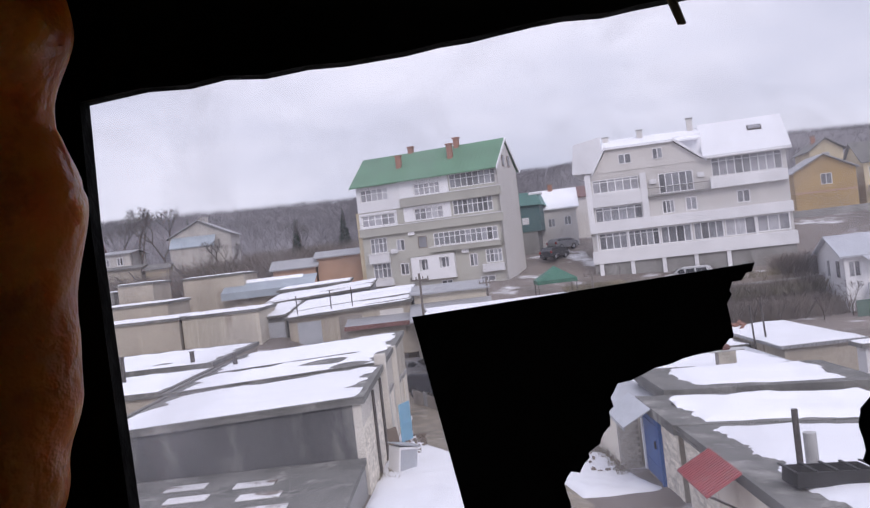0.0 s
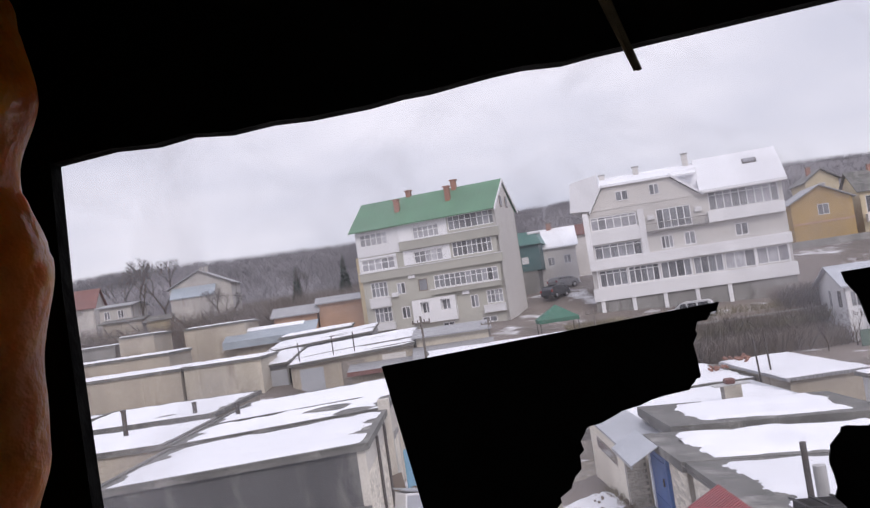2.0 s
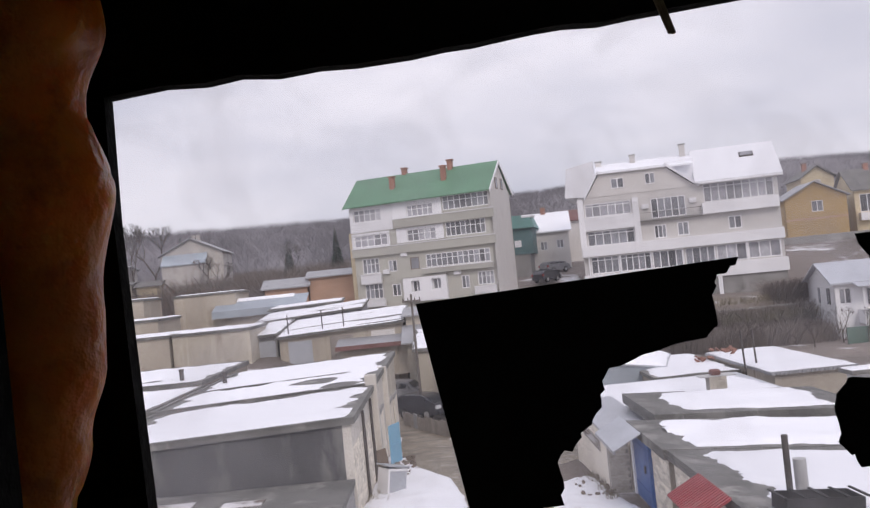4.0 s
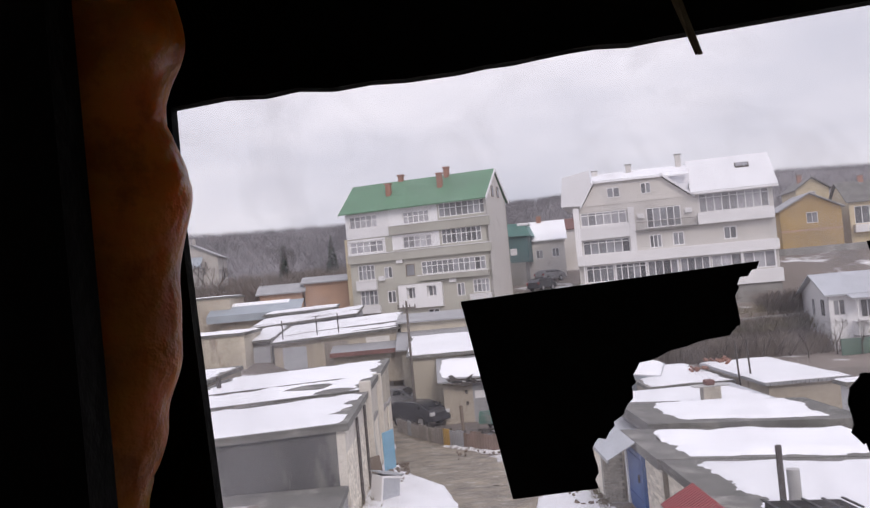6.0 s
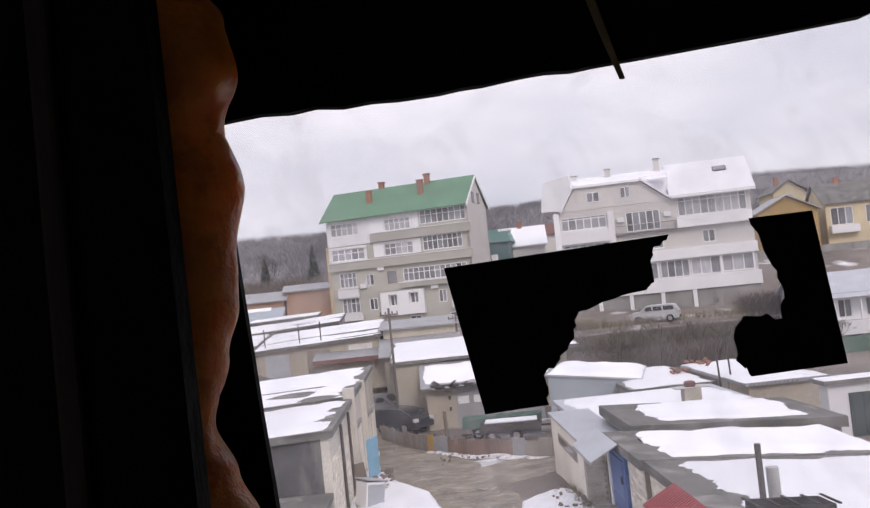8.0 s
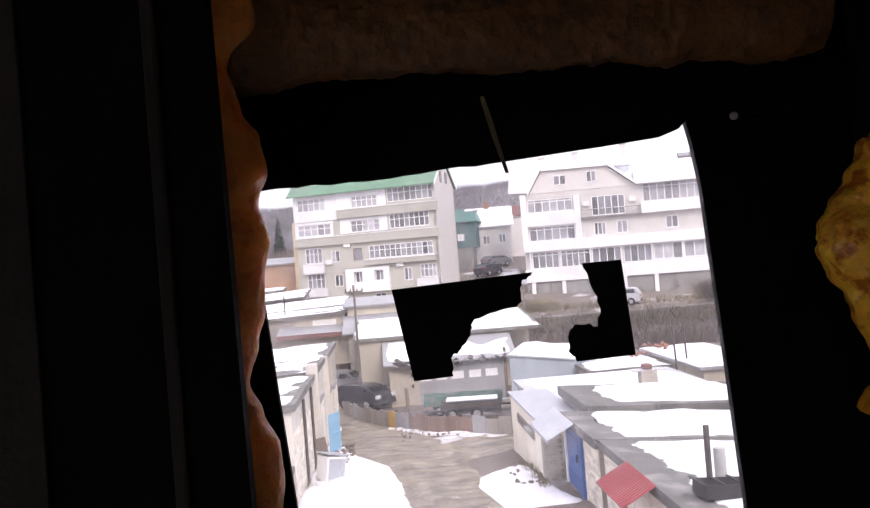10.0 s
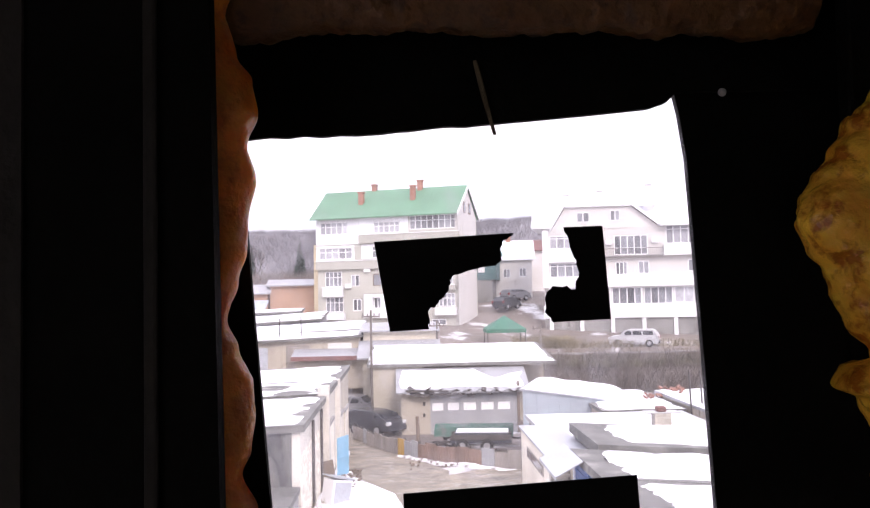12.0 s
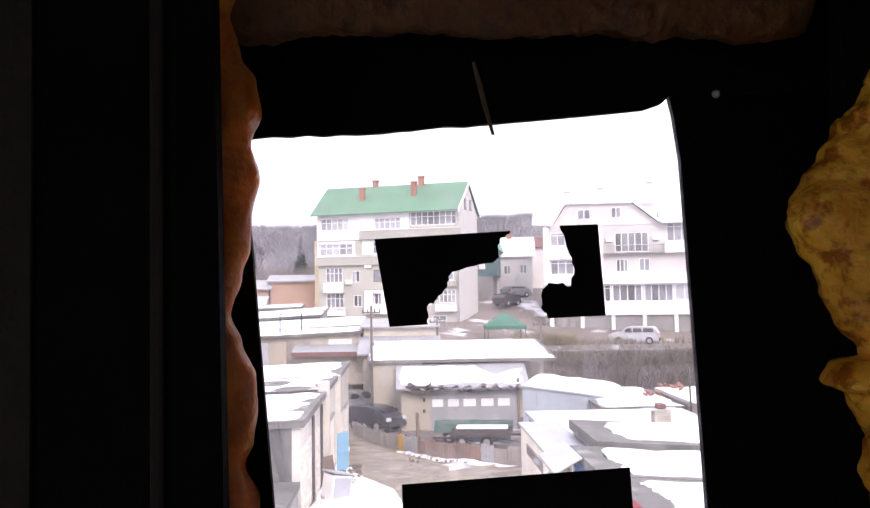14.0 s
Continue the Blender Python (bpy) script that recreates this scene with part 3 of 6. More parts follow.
part("brace", bar(0.05, 0.85, -0.03, 0.0, 0.75, 0.85), LIGHTBLUE, leaf)
leaf.rotation_euler.z = radians(66)
board = single("leaning_board", bar(-0.2, 0.2, -0.03, 0.03, 0, 0.95, 0.01), BROWNWOOD, "weathered board leaning on the wall by the blue door", "board", m=pose(-2.72, 31.4, terrain(-2.7, 31.4) + 0.03, 0, -8, 20))
cab = thing("meter_cabinet", pose(-2.28, 27.75, terrain(-2.3, 27.7) - 0.02, 0, 9, 36), "pale sheet-metal meter cabinet leaning beside the garage wall", "cabinet")
part("body", bar(-0.36, 0.36, -0.32, 0.34, 0.05, 0.86, 0.02), WHITE, cab)
part("door", bar(-0.31, 0.31, -0.345, -0.322, 0.12, 0.78, 0.008), ZINC, cab, "grey sheet door")
part("lid", prism([(-0.4, 0.93), (0.42, 0.86), (0.42, 0.9), (-0.4, 0.97)], "y", -0.38, 0.4), ZINC, cab)
for x in (-0.32, 0.27):
    part("foot", bar(x, x + 0.06, -0.28, 0.28, -0.05, 0.05), DARKMETAL, cab)

# the low roof in front of the row
low = garage(-13.0, -3.05, 6.0, 24.3, 1.04, CONCRETE, "low outbuilding with a wet felt roof and thin ice", drop=0.8, over=0.05)
for k in range(16):
    x, y = -4.2 - (k * 2.37) % 7.5, 17.0 + (k * 1.71) % 6.4
    single("ice_slab", bar(x - 0.55, x + 0.55, y - 0.28, y + 0.28, 1.043, 1.075, 0.012), DIRTY_SNOW, "thin slab of old ice on the felt roof", "ice", "ice slabs on the felt roof")

# garages left behind the row
row_back = "garages behind the row"
for n, (x0, x1, y0, y1, zt, ragged, hole) in enumerate(((-20.5, -12.0, 34, 41.5, 2.35, 0.5, 0.0), (-21, -12.2, 41.9, 52, 2.55, 0.6, 0.05), (-30, -21.3, 36, 52, 2.5, 0.5, 0.0))):
    garage(x0, x1, y0, y1, zt, BEIGE, "low garage with a snow-covered flat roof", row_back, lip=0.06, snow=(ragged, hole, 10 + n))
for x, y, h in ((-16.3, 36, 1.2), (-15.6, 35, 1.3), (-15.4, 39, 1.1), (-13.4, 43, 0.7), (-10.6, 40.4, 0.6)):
    bm = bmesh.new()
    rod(bm, (x, y, 2.3), (x, y, 2.4 + h), 0.11, seg=10)
    rod(bm, (x, y, 2.4 + h), (x, y, 2.47 + h), 0.14, seg=10)
    single("stove_pipe", bm, DARKMETAL, "dark stove pipe rising from a garage roof", "pipe", "stove pipes")
row_wall = "garages with pale walls"
for n, (x0, x1, y0, y1, zt, m) in enumerate(((-34, -19.35, 60, 66, 4.3, BEIGE), (-19.2, -13.75, 60.3, 66, 4.3, DULLCREAM), (-38, -23.3, 70, 76, 5.35, BEIGE), (-30.3, -27.1, 78, 83, 7.15, BEIGE), (-26.2, -20.2, 84, 90, 7.1, BEIGE), (-46, -31.5, 80, 86, 6.6, CONCRETE))):
    g = garage(x0, x1, y0, y1, zt, m, "pale-walled garage with a thin rim of snow on its roof", row_wall, lip=0.0, snow=(0.4, 0.1, 20 + n), slab=0.2)
    for k in range(3):
        u = (k - 1) * (x1 - x0) / 3.2
        part("pilaster", bar(u - 0.05, u + 0.05, -(y1 - y0) / 2 - 0.04, -(y1 - y0) / 2 - 0.002, 0, zt - (min(terrain(x, y) for x in (x0, x1) for y in (y0, y1)) - 0.6) - 0.25), m, g)

row_mid = "garages on the slope below the flats"


def long_garage(x0, x1, y0, y1, za, zb, rise, wall_m, seed, label, roof_m=None, hole=0.3, snowy=True):
    """A row of garages under one long roof that climbs backwards and along, with snow lying in drawn-out strips."""
    low = min(terrain(x, y) for x in (x0, x1) for y in (y0, y1)) - 0.5
    g = thing("garage", Matrix.Translation((x0, y0, low)), label, "garage", row_mid)
    w, d, h, lean = x1 - x0, y1 - y0, za - low, (zb - za)
    for y, up in ((0, 0), (d - 0.2, rise)):
        part("wall", prism([(0.24, 0), (w - 0.24, 0), (w - 0.24, h + lean + up - 0.2), (0.24, h + up - 0.2)], "y", y, y + 0.2), wall_m, g)
    for x, up in ((0.02, 0), (w - 0.24, lean)):
        part("wall", prism([(0, 0), (d, 0), (d, h + up + rise - 0.22), (0, h + up - 0.22)], "x", x, x + 0.22), wall_m, g)
    bm = prism([(-0.4, -0.18 - rise * 0.4 / d), (d + 0.2, rise - 0.16), (d + 0.2, rise), (-0.4, -0.02 - rise * 0.4 / d)], "x", -0.15, w + 0.15)
    for v in bm.verts:
        v.co.z += h + lean * v.co.x / w
    part("roof", bm, roof_m or ROOFING, g, "dark felted roof with a thin projecting edge")
    n = max(1, int(w / 2.8))
    for k in range(n):
        u = (k + 0.5) * w / n
        part("pier", bar(u - w / n / 2 + 0.25, u - w / n / 2 + 0.45, -0.07, -0.003, 0, h + lean * u / w - 0.35), wall_m, g)
        part("door", bar(u - 0.85, u + 0.85, -0.06, -0.003, 0.4, h + lean * u / w - 0.55, 0.01), (GREYSHEET, ZINC, PALEWALL, LIGHTGREEN, GREYWOOD)[(k * 3 + seed) % 5], g, "weathered sheet-steel garage door")
    if snowy:
        snow_sheet(x0 - 0.1, x1 + 0.1, y0 - 0.35, y1 + 0.15, za - rise * 0.35 / d, 0.09, 0.3, seed, slope_x=lean / w, slope_y=rise / d, hole=hole, cell=0.12, grain=(0.14, 1.5), label="thin snow lying in strips on a long garage roof")
    return g


LIGHTGREEN = mat("pale_green_paint", (0.42, 0.55, 0.46), 0.6, 0.15, 1.2, 15, 0.1)
long_garage(-12.1, -3.1, 62, 70, 3.36, 3.72, 0.75, BEIGE, 31, "row of beige garages under one long snow-striped roof", hole=0.46)
long_garage(-14.4, -12.4, 63, 70.5, 3.55, 3.6, 0.6, CONCRETE, 36, "narrow grey garage beside the beige row", hole=0.5)
long_garage(-15.9, -7.0, 73, 79, 4.22, 4.66, 0.45, GREYSHEET, 32, "low grey garages with a dark roof edge and strips of snow", hole=0.6)
long_garage(-16.2, -9.6, 80.2, 83.0, 5.0, 5.2, 0.2, CONCRETE, 33, "low shed with lumps of snow on its roof", hole=0.5)
lean = thing("lean_to", Matrix.Translation((-21.4, 82.6, 3.0)), "beige shed under a pale blue-grey sheet roof", "shed", row_mid)
part("wall", bar(0.3, 7.6, 0.4, 4, -0.6, 2.3), BEIGE, lean)
part("roof", prism([(-0.2, 2.15), (2.6, 3.15), (2.6, 3.22), (-0.2, 2.23)], "x", -0.8, 8.2), BLUESHEET, lean, "pale blue-grey sheet roof")
part("fascia", bar(-0.8, 8.2, -0.26, -0.2, 1.55, 2.24), BLUESHEET, lean)
part("snow_edge", prism([(1.9, 2.93), (2.62, 3.2), (2.62, 3.3), (1.9, 3.02)], "x", -0.8, 6.8), SNOW, lean, "thin line of snow")
for x, y, z in ((-11.4, 62.2, 3.3), (-8.95, 62.4, 3.4), (-7.4, 62.4, 3.5)):
    bm = bmesh.new()
    rod(bm, (x, y, z - 0.1), (x, y, z + 1.5), 0.045, seg=6)
    single("roof_pole", bm, DARKMETAL, "thin metal pole on a garage roof", "pole", "roof poles")

shed = thing("roofed_shed", Matrix.Translation((-5.2, 60, 0.85)), "grey shed roof with a dark red edge", "shed")
part("wall", bar(-2.4, 2.4, 0, 5, -0.8, 1.4), BEIGE, shed)
part("roof", prism([(-0.5, 1.35), (5.3, 2.35), (5.3, 2.45), (-0.5, 1.45)], "x", -2.6, 2.6), GREYSHEET, shed)
part("fascia", bar(-2.6, 2.6, -0.56, -0.5, 1.2, 1.5), DULLRED, shed, "dark red fascia board")

# white-sided block and cream yard wall by the pole
blk = thing("outbuilding", Matrix.Translation((0, 58, -2.25)), "cream-rendered outbuilding with a stepped flat roof", "building")
part("wall", bar(-2.9, 2.3, 4, 9, 0, 6.1), DULLCREAM, blk)
part("roof", prism([(3.6, 6.1), (9.3, 6.5), (9.3, 6.6), (3.6, 6.2)], "x", -3.2, 2.6), GREYSHEET, blk)
part("lower_roof", prism([(0.2, 4.4), (4.0, 5.4), (4.0, 5.5), (0.2, 4.5)], "x", -3.2, 2.6), GREYSHEET, blk)
part("lower_wall", bar(-2.8, 2.2, 0.6, 4, 0, 4.5), DULLCREAM, blk)
yard = thing("yard_house", Matrix.Translation((0, 52.4, -2.0)), "cream-walled garage house with snow roof", "building")
part("wall", bar(-2.05, 1.15, 0, 5, 0, 4.2), DULLCREAM, yard)
part("roof", prism([(-0.25, 4.1), (7.6, 4.85), (7.6, 5.0), (-0.25, 4.27)], "x", -2.25, 9.3), ROOFING, yard)
part("wall", bar(1.15, 9.1, 3.5, 7, 0, 4.4), DULLCREAM, yard)
snow_sheet(-2.2, 9.2, 52.2, 59.8, 2.3, 0.12, 0.2, 41, slope_y=0.09, label="snow covering a wide low roof")

works = thing("workshop", Matrix.Translation((0, 50, -2.0)), "grey corrugated workshop with four white windows and sagging snow roof", "workshop")
LIGHTS = ((1.6, 2.24), (2.51, 3.16), (3.42, 4.15), (4.46, 5.18), (5.44, 6.15))
bm = holed(1.48, 6.55, 0.0, 2.85, [(a, 1.7, b, 2.14) for a, b in LIGHTS])
part("wall", bm, GREYSHEET, works)
for k in range(30):
    u = 1.52 + k * 0.167
    part("rib", bar(u, u + 0.05, -0.025, -0.001, 2.18, 2.82), GREYSHEET, works)
    part("rib", bar(u, u + 0.05, -0.025, -0.001, 0.0, 1.66), GREYSHEET, works)
for a, b in LIGHTS:
    part("window", bar(a, b, 0.03, 0.08, 1.7, 2.14), WHITE, works, "white-painted window pane")
part("wall", bar(-0.2, 1.48, 0.0, 2.2, 0, 2.9), BEIGE, works, "cream rendered corner")
part("wall", bar(1.48, 6.55, 0.14, 2.2, 0, 2.8), GREYSHEET, works)
part("torn_felt", prism([(0.0, 2.98), (2.9, 2.9), (2.6, 2.62), (1.7, 2.72), (1.1, 2.5), (0.3, 2.66)], "y", -0.5, -0.44), DARKMETAL, works, "dark felt torn and hanging from the eaves")
part("post", bar(6.56, 6.72, -0.05, 0.12, 0, 3.3), BROWNWOOD, works)
for z0 in (1.35, 2.0):
    part("hatch", bar(1.05, 1.2, -0.03, -0.003, z0, z0 + 0.22), DARKMETAL, works)
part("roof", prism([(-0.5, 2.75), (2.3, 3.9), (2.3, 3.98), (-0.5, 2.83)], "x", -0.5, 7.3), GREYSHEET, works)
snow_sheet(-0.4, 7.2, 49.7, 52.3, 0.88, 0.1, 0.35, 43, slope_y=0.41, hole=0.1, label="snow sliding off a sagging sheet roof")
for k in range(26):
    x = 0.1 + k * 0.27
    bm = prism([(0, 0), (0.22, 0.02), (0.3, -0.05), (0.05, -0.09)], "y", 0, 0.5)
    single("roof_scrap", bm, DARKMETAL if k % 3 else GREYSHEET, "torn strip of roofing at the eaves", "scrap", "torn roofing", m=pose(x, 49.45, 0.86 + 0.1 * math.sin(k * 2.1), 18 * math.sin(k * 1.7), 25 * math.cos(k * 2.3), 30 * math.sin(k)))

hang = thing("metal_shed", Matrix.Translation((5.7, 41, -1.5)), "grey sheet-metal shed with deep snow on its roof", "shed")
part("wall", prism([(0, 0), (4.4, 0), (4.4, 2.62), (0.0, 3.26)], "y", 0, 0.12), BLUESHEET, hang, "pale blue-grey sheet wall")
for k in range(8):
    part("seam", bar(0.1 + k * 0.55, 0.13 + k * 0.55, -0.02, -0.001, 0, 3.18 - k * 0.08), BLUESHEET, hang)


def skewed(bm, by=0.3):
    for v in bm.verts:
        v.co.x += by * v.co.y
    return bm


for u, h in ((0, 3.24), (4.26, 2.62)):
    part("wall", skewed(bar(u, u + 0.14, 0.13, 5, 0, h)), GREYSHEET, hang)
part("roof", skewed(prism([(-0.08, 3.28), (4.5, 2.62), (4.5, 2.7), (-0.08, 3.36)], "y", -0.1, 5.1)), ZINC, hang)
drift = snow_sheet(5.64, 10.18, 40.95, 46.0, 1.855, 0.2, 0.12, 44, slope_x=-0.144, label="deep rounded snow on the metal shed")
for v in drift.data.vertices:
    v.co.x += 0.3 * (v.co.y - 41)

# ---- right row of garages ----
row_right = "garages facing the lane"
ra = garage(4.2, 5.5, 24.4, 30.6, 1.66, CREAM, "cream-plastered lean-to with a slot window and zinc roof", row_right, drop=0.7, roof_mat=ZINC, over=0.08, slab=0.07)
slot_window(ra, 25.6 - 27.5, 0.85 - ra.location.z, 3.4, 0.34, 4.2 - 4.85)
rb = garage(4.75, 10.3, 19.6, 23.3, 2.08, BEIGE, "garage with a blue steel door and snow on its roof", row_right, drop=0.5, over=0.14, slab=0.24, tilt=-0.075)
snow_sheet(5.25, 10.42, 19.5, 23.4, 2.08 - 0.075 * 0.36 + 0.003, 0.09, 0.5, 51, slope_x=-0.075, frozen="e")
rc = garage(4.8, 12, 8.5, 19.3, 2.07, CREAM, "cream garage with a snow-covered felt roof", row_right, drop=0.5, over=0.1, slab=0.22, tilt=-0.075)
snow_sheet(5.2, 12.0, 8.5, 19.35, 2.07 - 0.075 * 0.3 + 0.003, 0.09, 0.6, 52, slope_x=-0.075, frozen="e")
re2 = garage(5.6, 11.4, 23.8, 27.8, 2.12, CONCRETE, "grey block garage with a raised snow-covered roof", row_right, drop=0.5, over=0.15, slab=0.3, tilt=-0.06)
snow_sheet(6.2, 11.0, 23.9, 27.9, 2.12 - 0.06 * 0.45 + 0.003, 0.09, 0.45, 53, slope_x=-0.06)
pil = thing("brick_pier", Matrix.Translation((4.45, 24.2, -0.4)), "pale brick pier beside the blue door", "pier")
part("core", bar(-0.26, 0.3, 0, 0.3, 0, 2.1), MORTAR, pil)
for row in range(24):
    for k in range(3):
        u = -0.27 + k * 0.2 - (0.1 if row % 2 else 0)
        a, b = max(-0.27, u), min(0.31, u + 0.19)
        if b - a > 0.03:
            part("brick", bar(a, b, -0.022 - 0.004 * ((row * 3 + k) % 3), 0.02, row * 0.086 + 0.006, row * 0.086 + 0.08), BRICKY, pil)
dz = terrain(4.6, 22) + 0.05
bd = thing("garage_door", Matrix.Translation((4.75, 21.4, dz)), "blue painted steel garage door with worn paint", "door")
lf = part("leaf", bar(-0.06, -0.01, 0, 1.75, 0.0, 1.68, 0.012), BLUE, bd)
for h in (0.35, 1.4):
    part("strap", bar(-0.085, -0.061, 0.05, 1.7, h, h + 0.07), BLUE, lf)
part("wicket", bar(-0.07, -0.061, 0.3, 1.1, 0.1, 1.6), BLUE, lf, "small wicket door in the blue leaf")
part("handle", bar(-0.12, -0.06, 0.36, 0.4, 0.85, 1.05, 0.01), DARKMETAL, bd)
part("frame", bar(-0.1, 0.0, 1.76, 1.92, 0, 1.7), WHITE, bd, "pale painted door post")
part("frame", bar(-0.1, 0.0, -0.12, 0.0, 0, 1.7), BLUE, bd)
cp = thing("door_canopy", pose(4.5, 22.75, 1.88, 0, 0, 0), "bent zinc sheet canopy over the blue door", "canopy")
part("sheet", prism([(-0.62, -0.22), (0.1, 0.17), (0.1, 0.2), (-0.62, -0.19)], "y", -1.15, 1.5), ZINC, cp)
part("edge", prism([(-0.63, -0.28), (-0.6, -0.28), (-0.6, -0.19), (-0.63, -0.19)], "y", -1.15, 1.5), ZINC, cp)
brick_face(rb, 19.62 - 21.45, 21.25 - 21.45, 0.4, 2.3, 4.75 - 7.525, "w", seed=9)
brick_face(rc, 17.0 - 13.9, 19.28 - 13.9, 0.9, 2.4, 4.8 - 8.4, "w", seed=10)
for k, (x, y, s) in enumerate(((4.55, 18.2, 1.0),)):
    bm = bmesh.new()
    rod(bm, (4.6, 17.4, 2.02), (4.6, 20.2, 2.06), 0.012, seg=6)
    single("cable", bm, DARKMETAL, "thin black cable along the wall top", "cable")
rcan = thing("red_canopy", Matrix.Translation((4.68, 15.5, 2.1)), "faded red sheet-metal canopy sloping out over the lane", "canopy")
for k in range(3):
    y = -0.55 + k * 0.67
    panel = part("panel", prism([(-0.66, -0.36), (0.0, 0.0), (0.0, 0.02), (-0.66, -0.34)], "y", y, y + 0.65), REDROOF, rcan)
    for j in range(6):
        u = y + 0.02 + j * 0.11
        part("ridge", prism([(-0.66, -0.34), (0.0, 0.02), (0.0, 0.045), (-0.66, -0.315)], "y", u, u + 0.04), REDROOF, panel)
for y in (-0.45, 1.3):
    bm = bmesh.new()
    rod(bm, (0.1, y, -0.75), (-0.6, y, -0.34), 0.025, seg=6)
    part("strut", bm, DARKMETAL, rcan)
# flues and gear on the near roof
for x, y, h, r, m, what in ((5.58, 14.6, 1.08, 0.055, DARKMETAL, "tall dark steel flue pipe"), (5.85, 14.75, 0.62, 0.11, PIPEGREY, "short grey asbestos flue pipe")):
    bm = bmesh.new()
    rod(bm, (x, y, 1.9), (x, y, 2.14 + h), r, seg=16)
    single("flue", bm, m, what + " on a snowy roof", "flue", "flues", smooth=False)
rack = thing("roof_crate", pose(5.86, 14.2, 2.03, 0, 4.3, 3), "dark plastic crate lying on the snowy roof", "crate")
for s in ((-0.66, 0.66, -0.3, -0.26, 0, 0.26), (-0.66, 0.66, 0.26, 0.3, 0, 0.26), (-0.66, -0.62, -0.26, 0.26, 0, 0.26), (0.62, 0.66, -0.26, 0.26, 0, 0.26), (-0.62, 0.62, -0.26, 0.26, 0, 0.04)):
    part("side", bar(*s, 0.012), TYRE, rack)
for k in range(5):
    part("slat", bar(-0.72 + k * 0.35, -0.66 + k * 0.35, -0.33, 0.33, 0.262, 0.29, 0.008), TYRE, rack)
# brick chimney and the roofs behind
chim = thing("brick_chimney", Matrix.Translation((9.52, 31.3, 1.05)), "squat pale brick chimney stack with a dark cap", "chimney")
part("core", bar(-0.29, 0.29, -0.27, 0.27, 0, 0.86), MORTAR, chim)
for row in range(8):
    for k in range(3):
        u = -0.31 + k * 0.27 - (0.13 if row % 2 else 0)
        if min(0.31, u + 0.25) - max(-0.31, u) > 0.04:
            part("brick", bar(max(-0.31, u), min(0.31, u + 0.25), -0.295, -0.25, row * 0.108 + 0.006, row * 0.108 + 0.1), BRICKY, chim)
part("plate", bar(-0.62, 0.66, -0.3, 0.36, 0.862, 0.9, 0.01), PIPEGREY, chim, "thin pale cover plate")
part("cap", bar(-0.18, 0.16, -0.2, 0.2, 0.9, 1.1, 0.05), DULLRED, chim, "dark clay chimney cap")
rd = garage(5.3, 11.8, 30.8, 36.3, 1.25, CONCRETE, "garage with a pale slab roof and brick chimney", row_right, drop=0.7, over=0.15, roof_mat=ZINC)
snow_sheet(5.3, 11.8, 30.8, 36.3, 1.253, 0.08, 0.35, 54)
re_ = garage(9.0, 12.6, 38.2, 45.8, 1.1, BEIGE, "garage roof scattered with broken red bricks", row_right, drop=0.8, snow=(0.3, 0.0, 55))
rnd = random.Random(4)
for cx, cy, n in ((12.05, 41.8, 8), (13.5, 42.2, 13)):
    for k in range(n):
        x, y = cx + rnd.gauss(0, 0.3), cy + rnd.gauss(0, 0.4)
        b = bar(-0.13, 0.13, -0.07, 0.07, -0.05, 0.05, 0.012)
        single("brick_rubble", b, DULLBRICK, "broken red brick lying in snow", "brick", "broken bricks on a roof", m=pose(x, y, (1.22 if x < 12.75 else 1.48) + rnd.random() * 0.12, rnd.random() * 50, rnd.random() * 50, rnd.random() * 180))
rf = garage(12.9, 16.0, 34.7, 43.0, 1.36, BEIGE, "low garage with a broad snow-covered corrugated roof", row_right, drop=0.9, over=0.2, slab=0.12, roof_mat=GREYSHEET, snow=(0.12, 0.0, 56))
for k in range(20):
    part("rib", bar(-1.72 + k * 0.175, -1.64 + k * 0.175, -4.4, -4.352, 1.36 - rf.location.z - 0.13, 1.36 - rf.location.z + 0.02), GREYSHEET, rf)
part("shutter", bar(0.0, 1.3, -4.2, -4.153, 1.2, 1.9), REDROOF, rf, "dull red shutter")
rg = garage(14.7, 24, 31.6, 32.3, 1.58, WHITE, "white-rendered garage with dark green doors under snow", row_right, drop=0.9, snow=(0.15, 0.0, 57), over=0.2)
gl = thing("garage_door", Matrix.Translation((15.45, 31.6, rg.location.z)), "dark green double garage door", "door")
for k in (0, 1):
    lf = part("leaf", bar(k * 1.4, k * 1.4 + 1.37, -0.06, -0.005, 0.5, 1.05 - rg.location.z, 0.01), DARKGREEN, gl)
    for j in range(3):
        part("batten", bar(k * 1.4 + 0.1 + j * 0.42, k * 1.4 + 0.16 + j * 0.42, -0.09, -0.061, 0.55, 1.0 - rg.location.z), DARKGREEN, lf)
for x in (12.65, 13.15):
    bm = bmesh.new()
    rod(bm, (x, 37.2, 0.2), (x - 0.1, 37.2, 2.9), 0.04, seg=6)
    single("roof_pole", bm, DARKMETAL, "thin metal pole beside the garages", "pole", "roof poles")

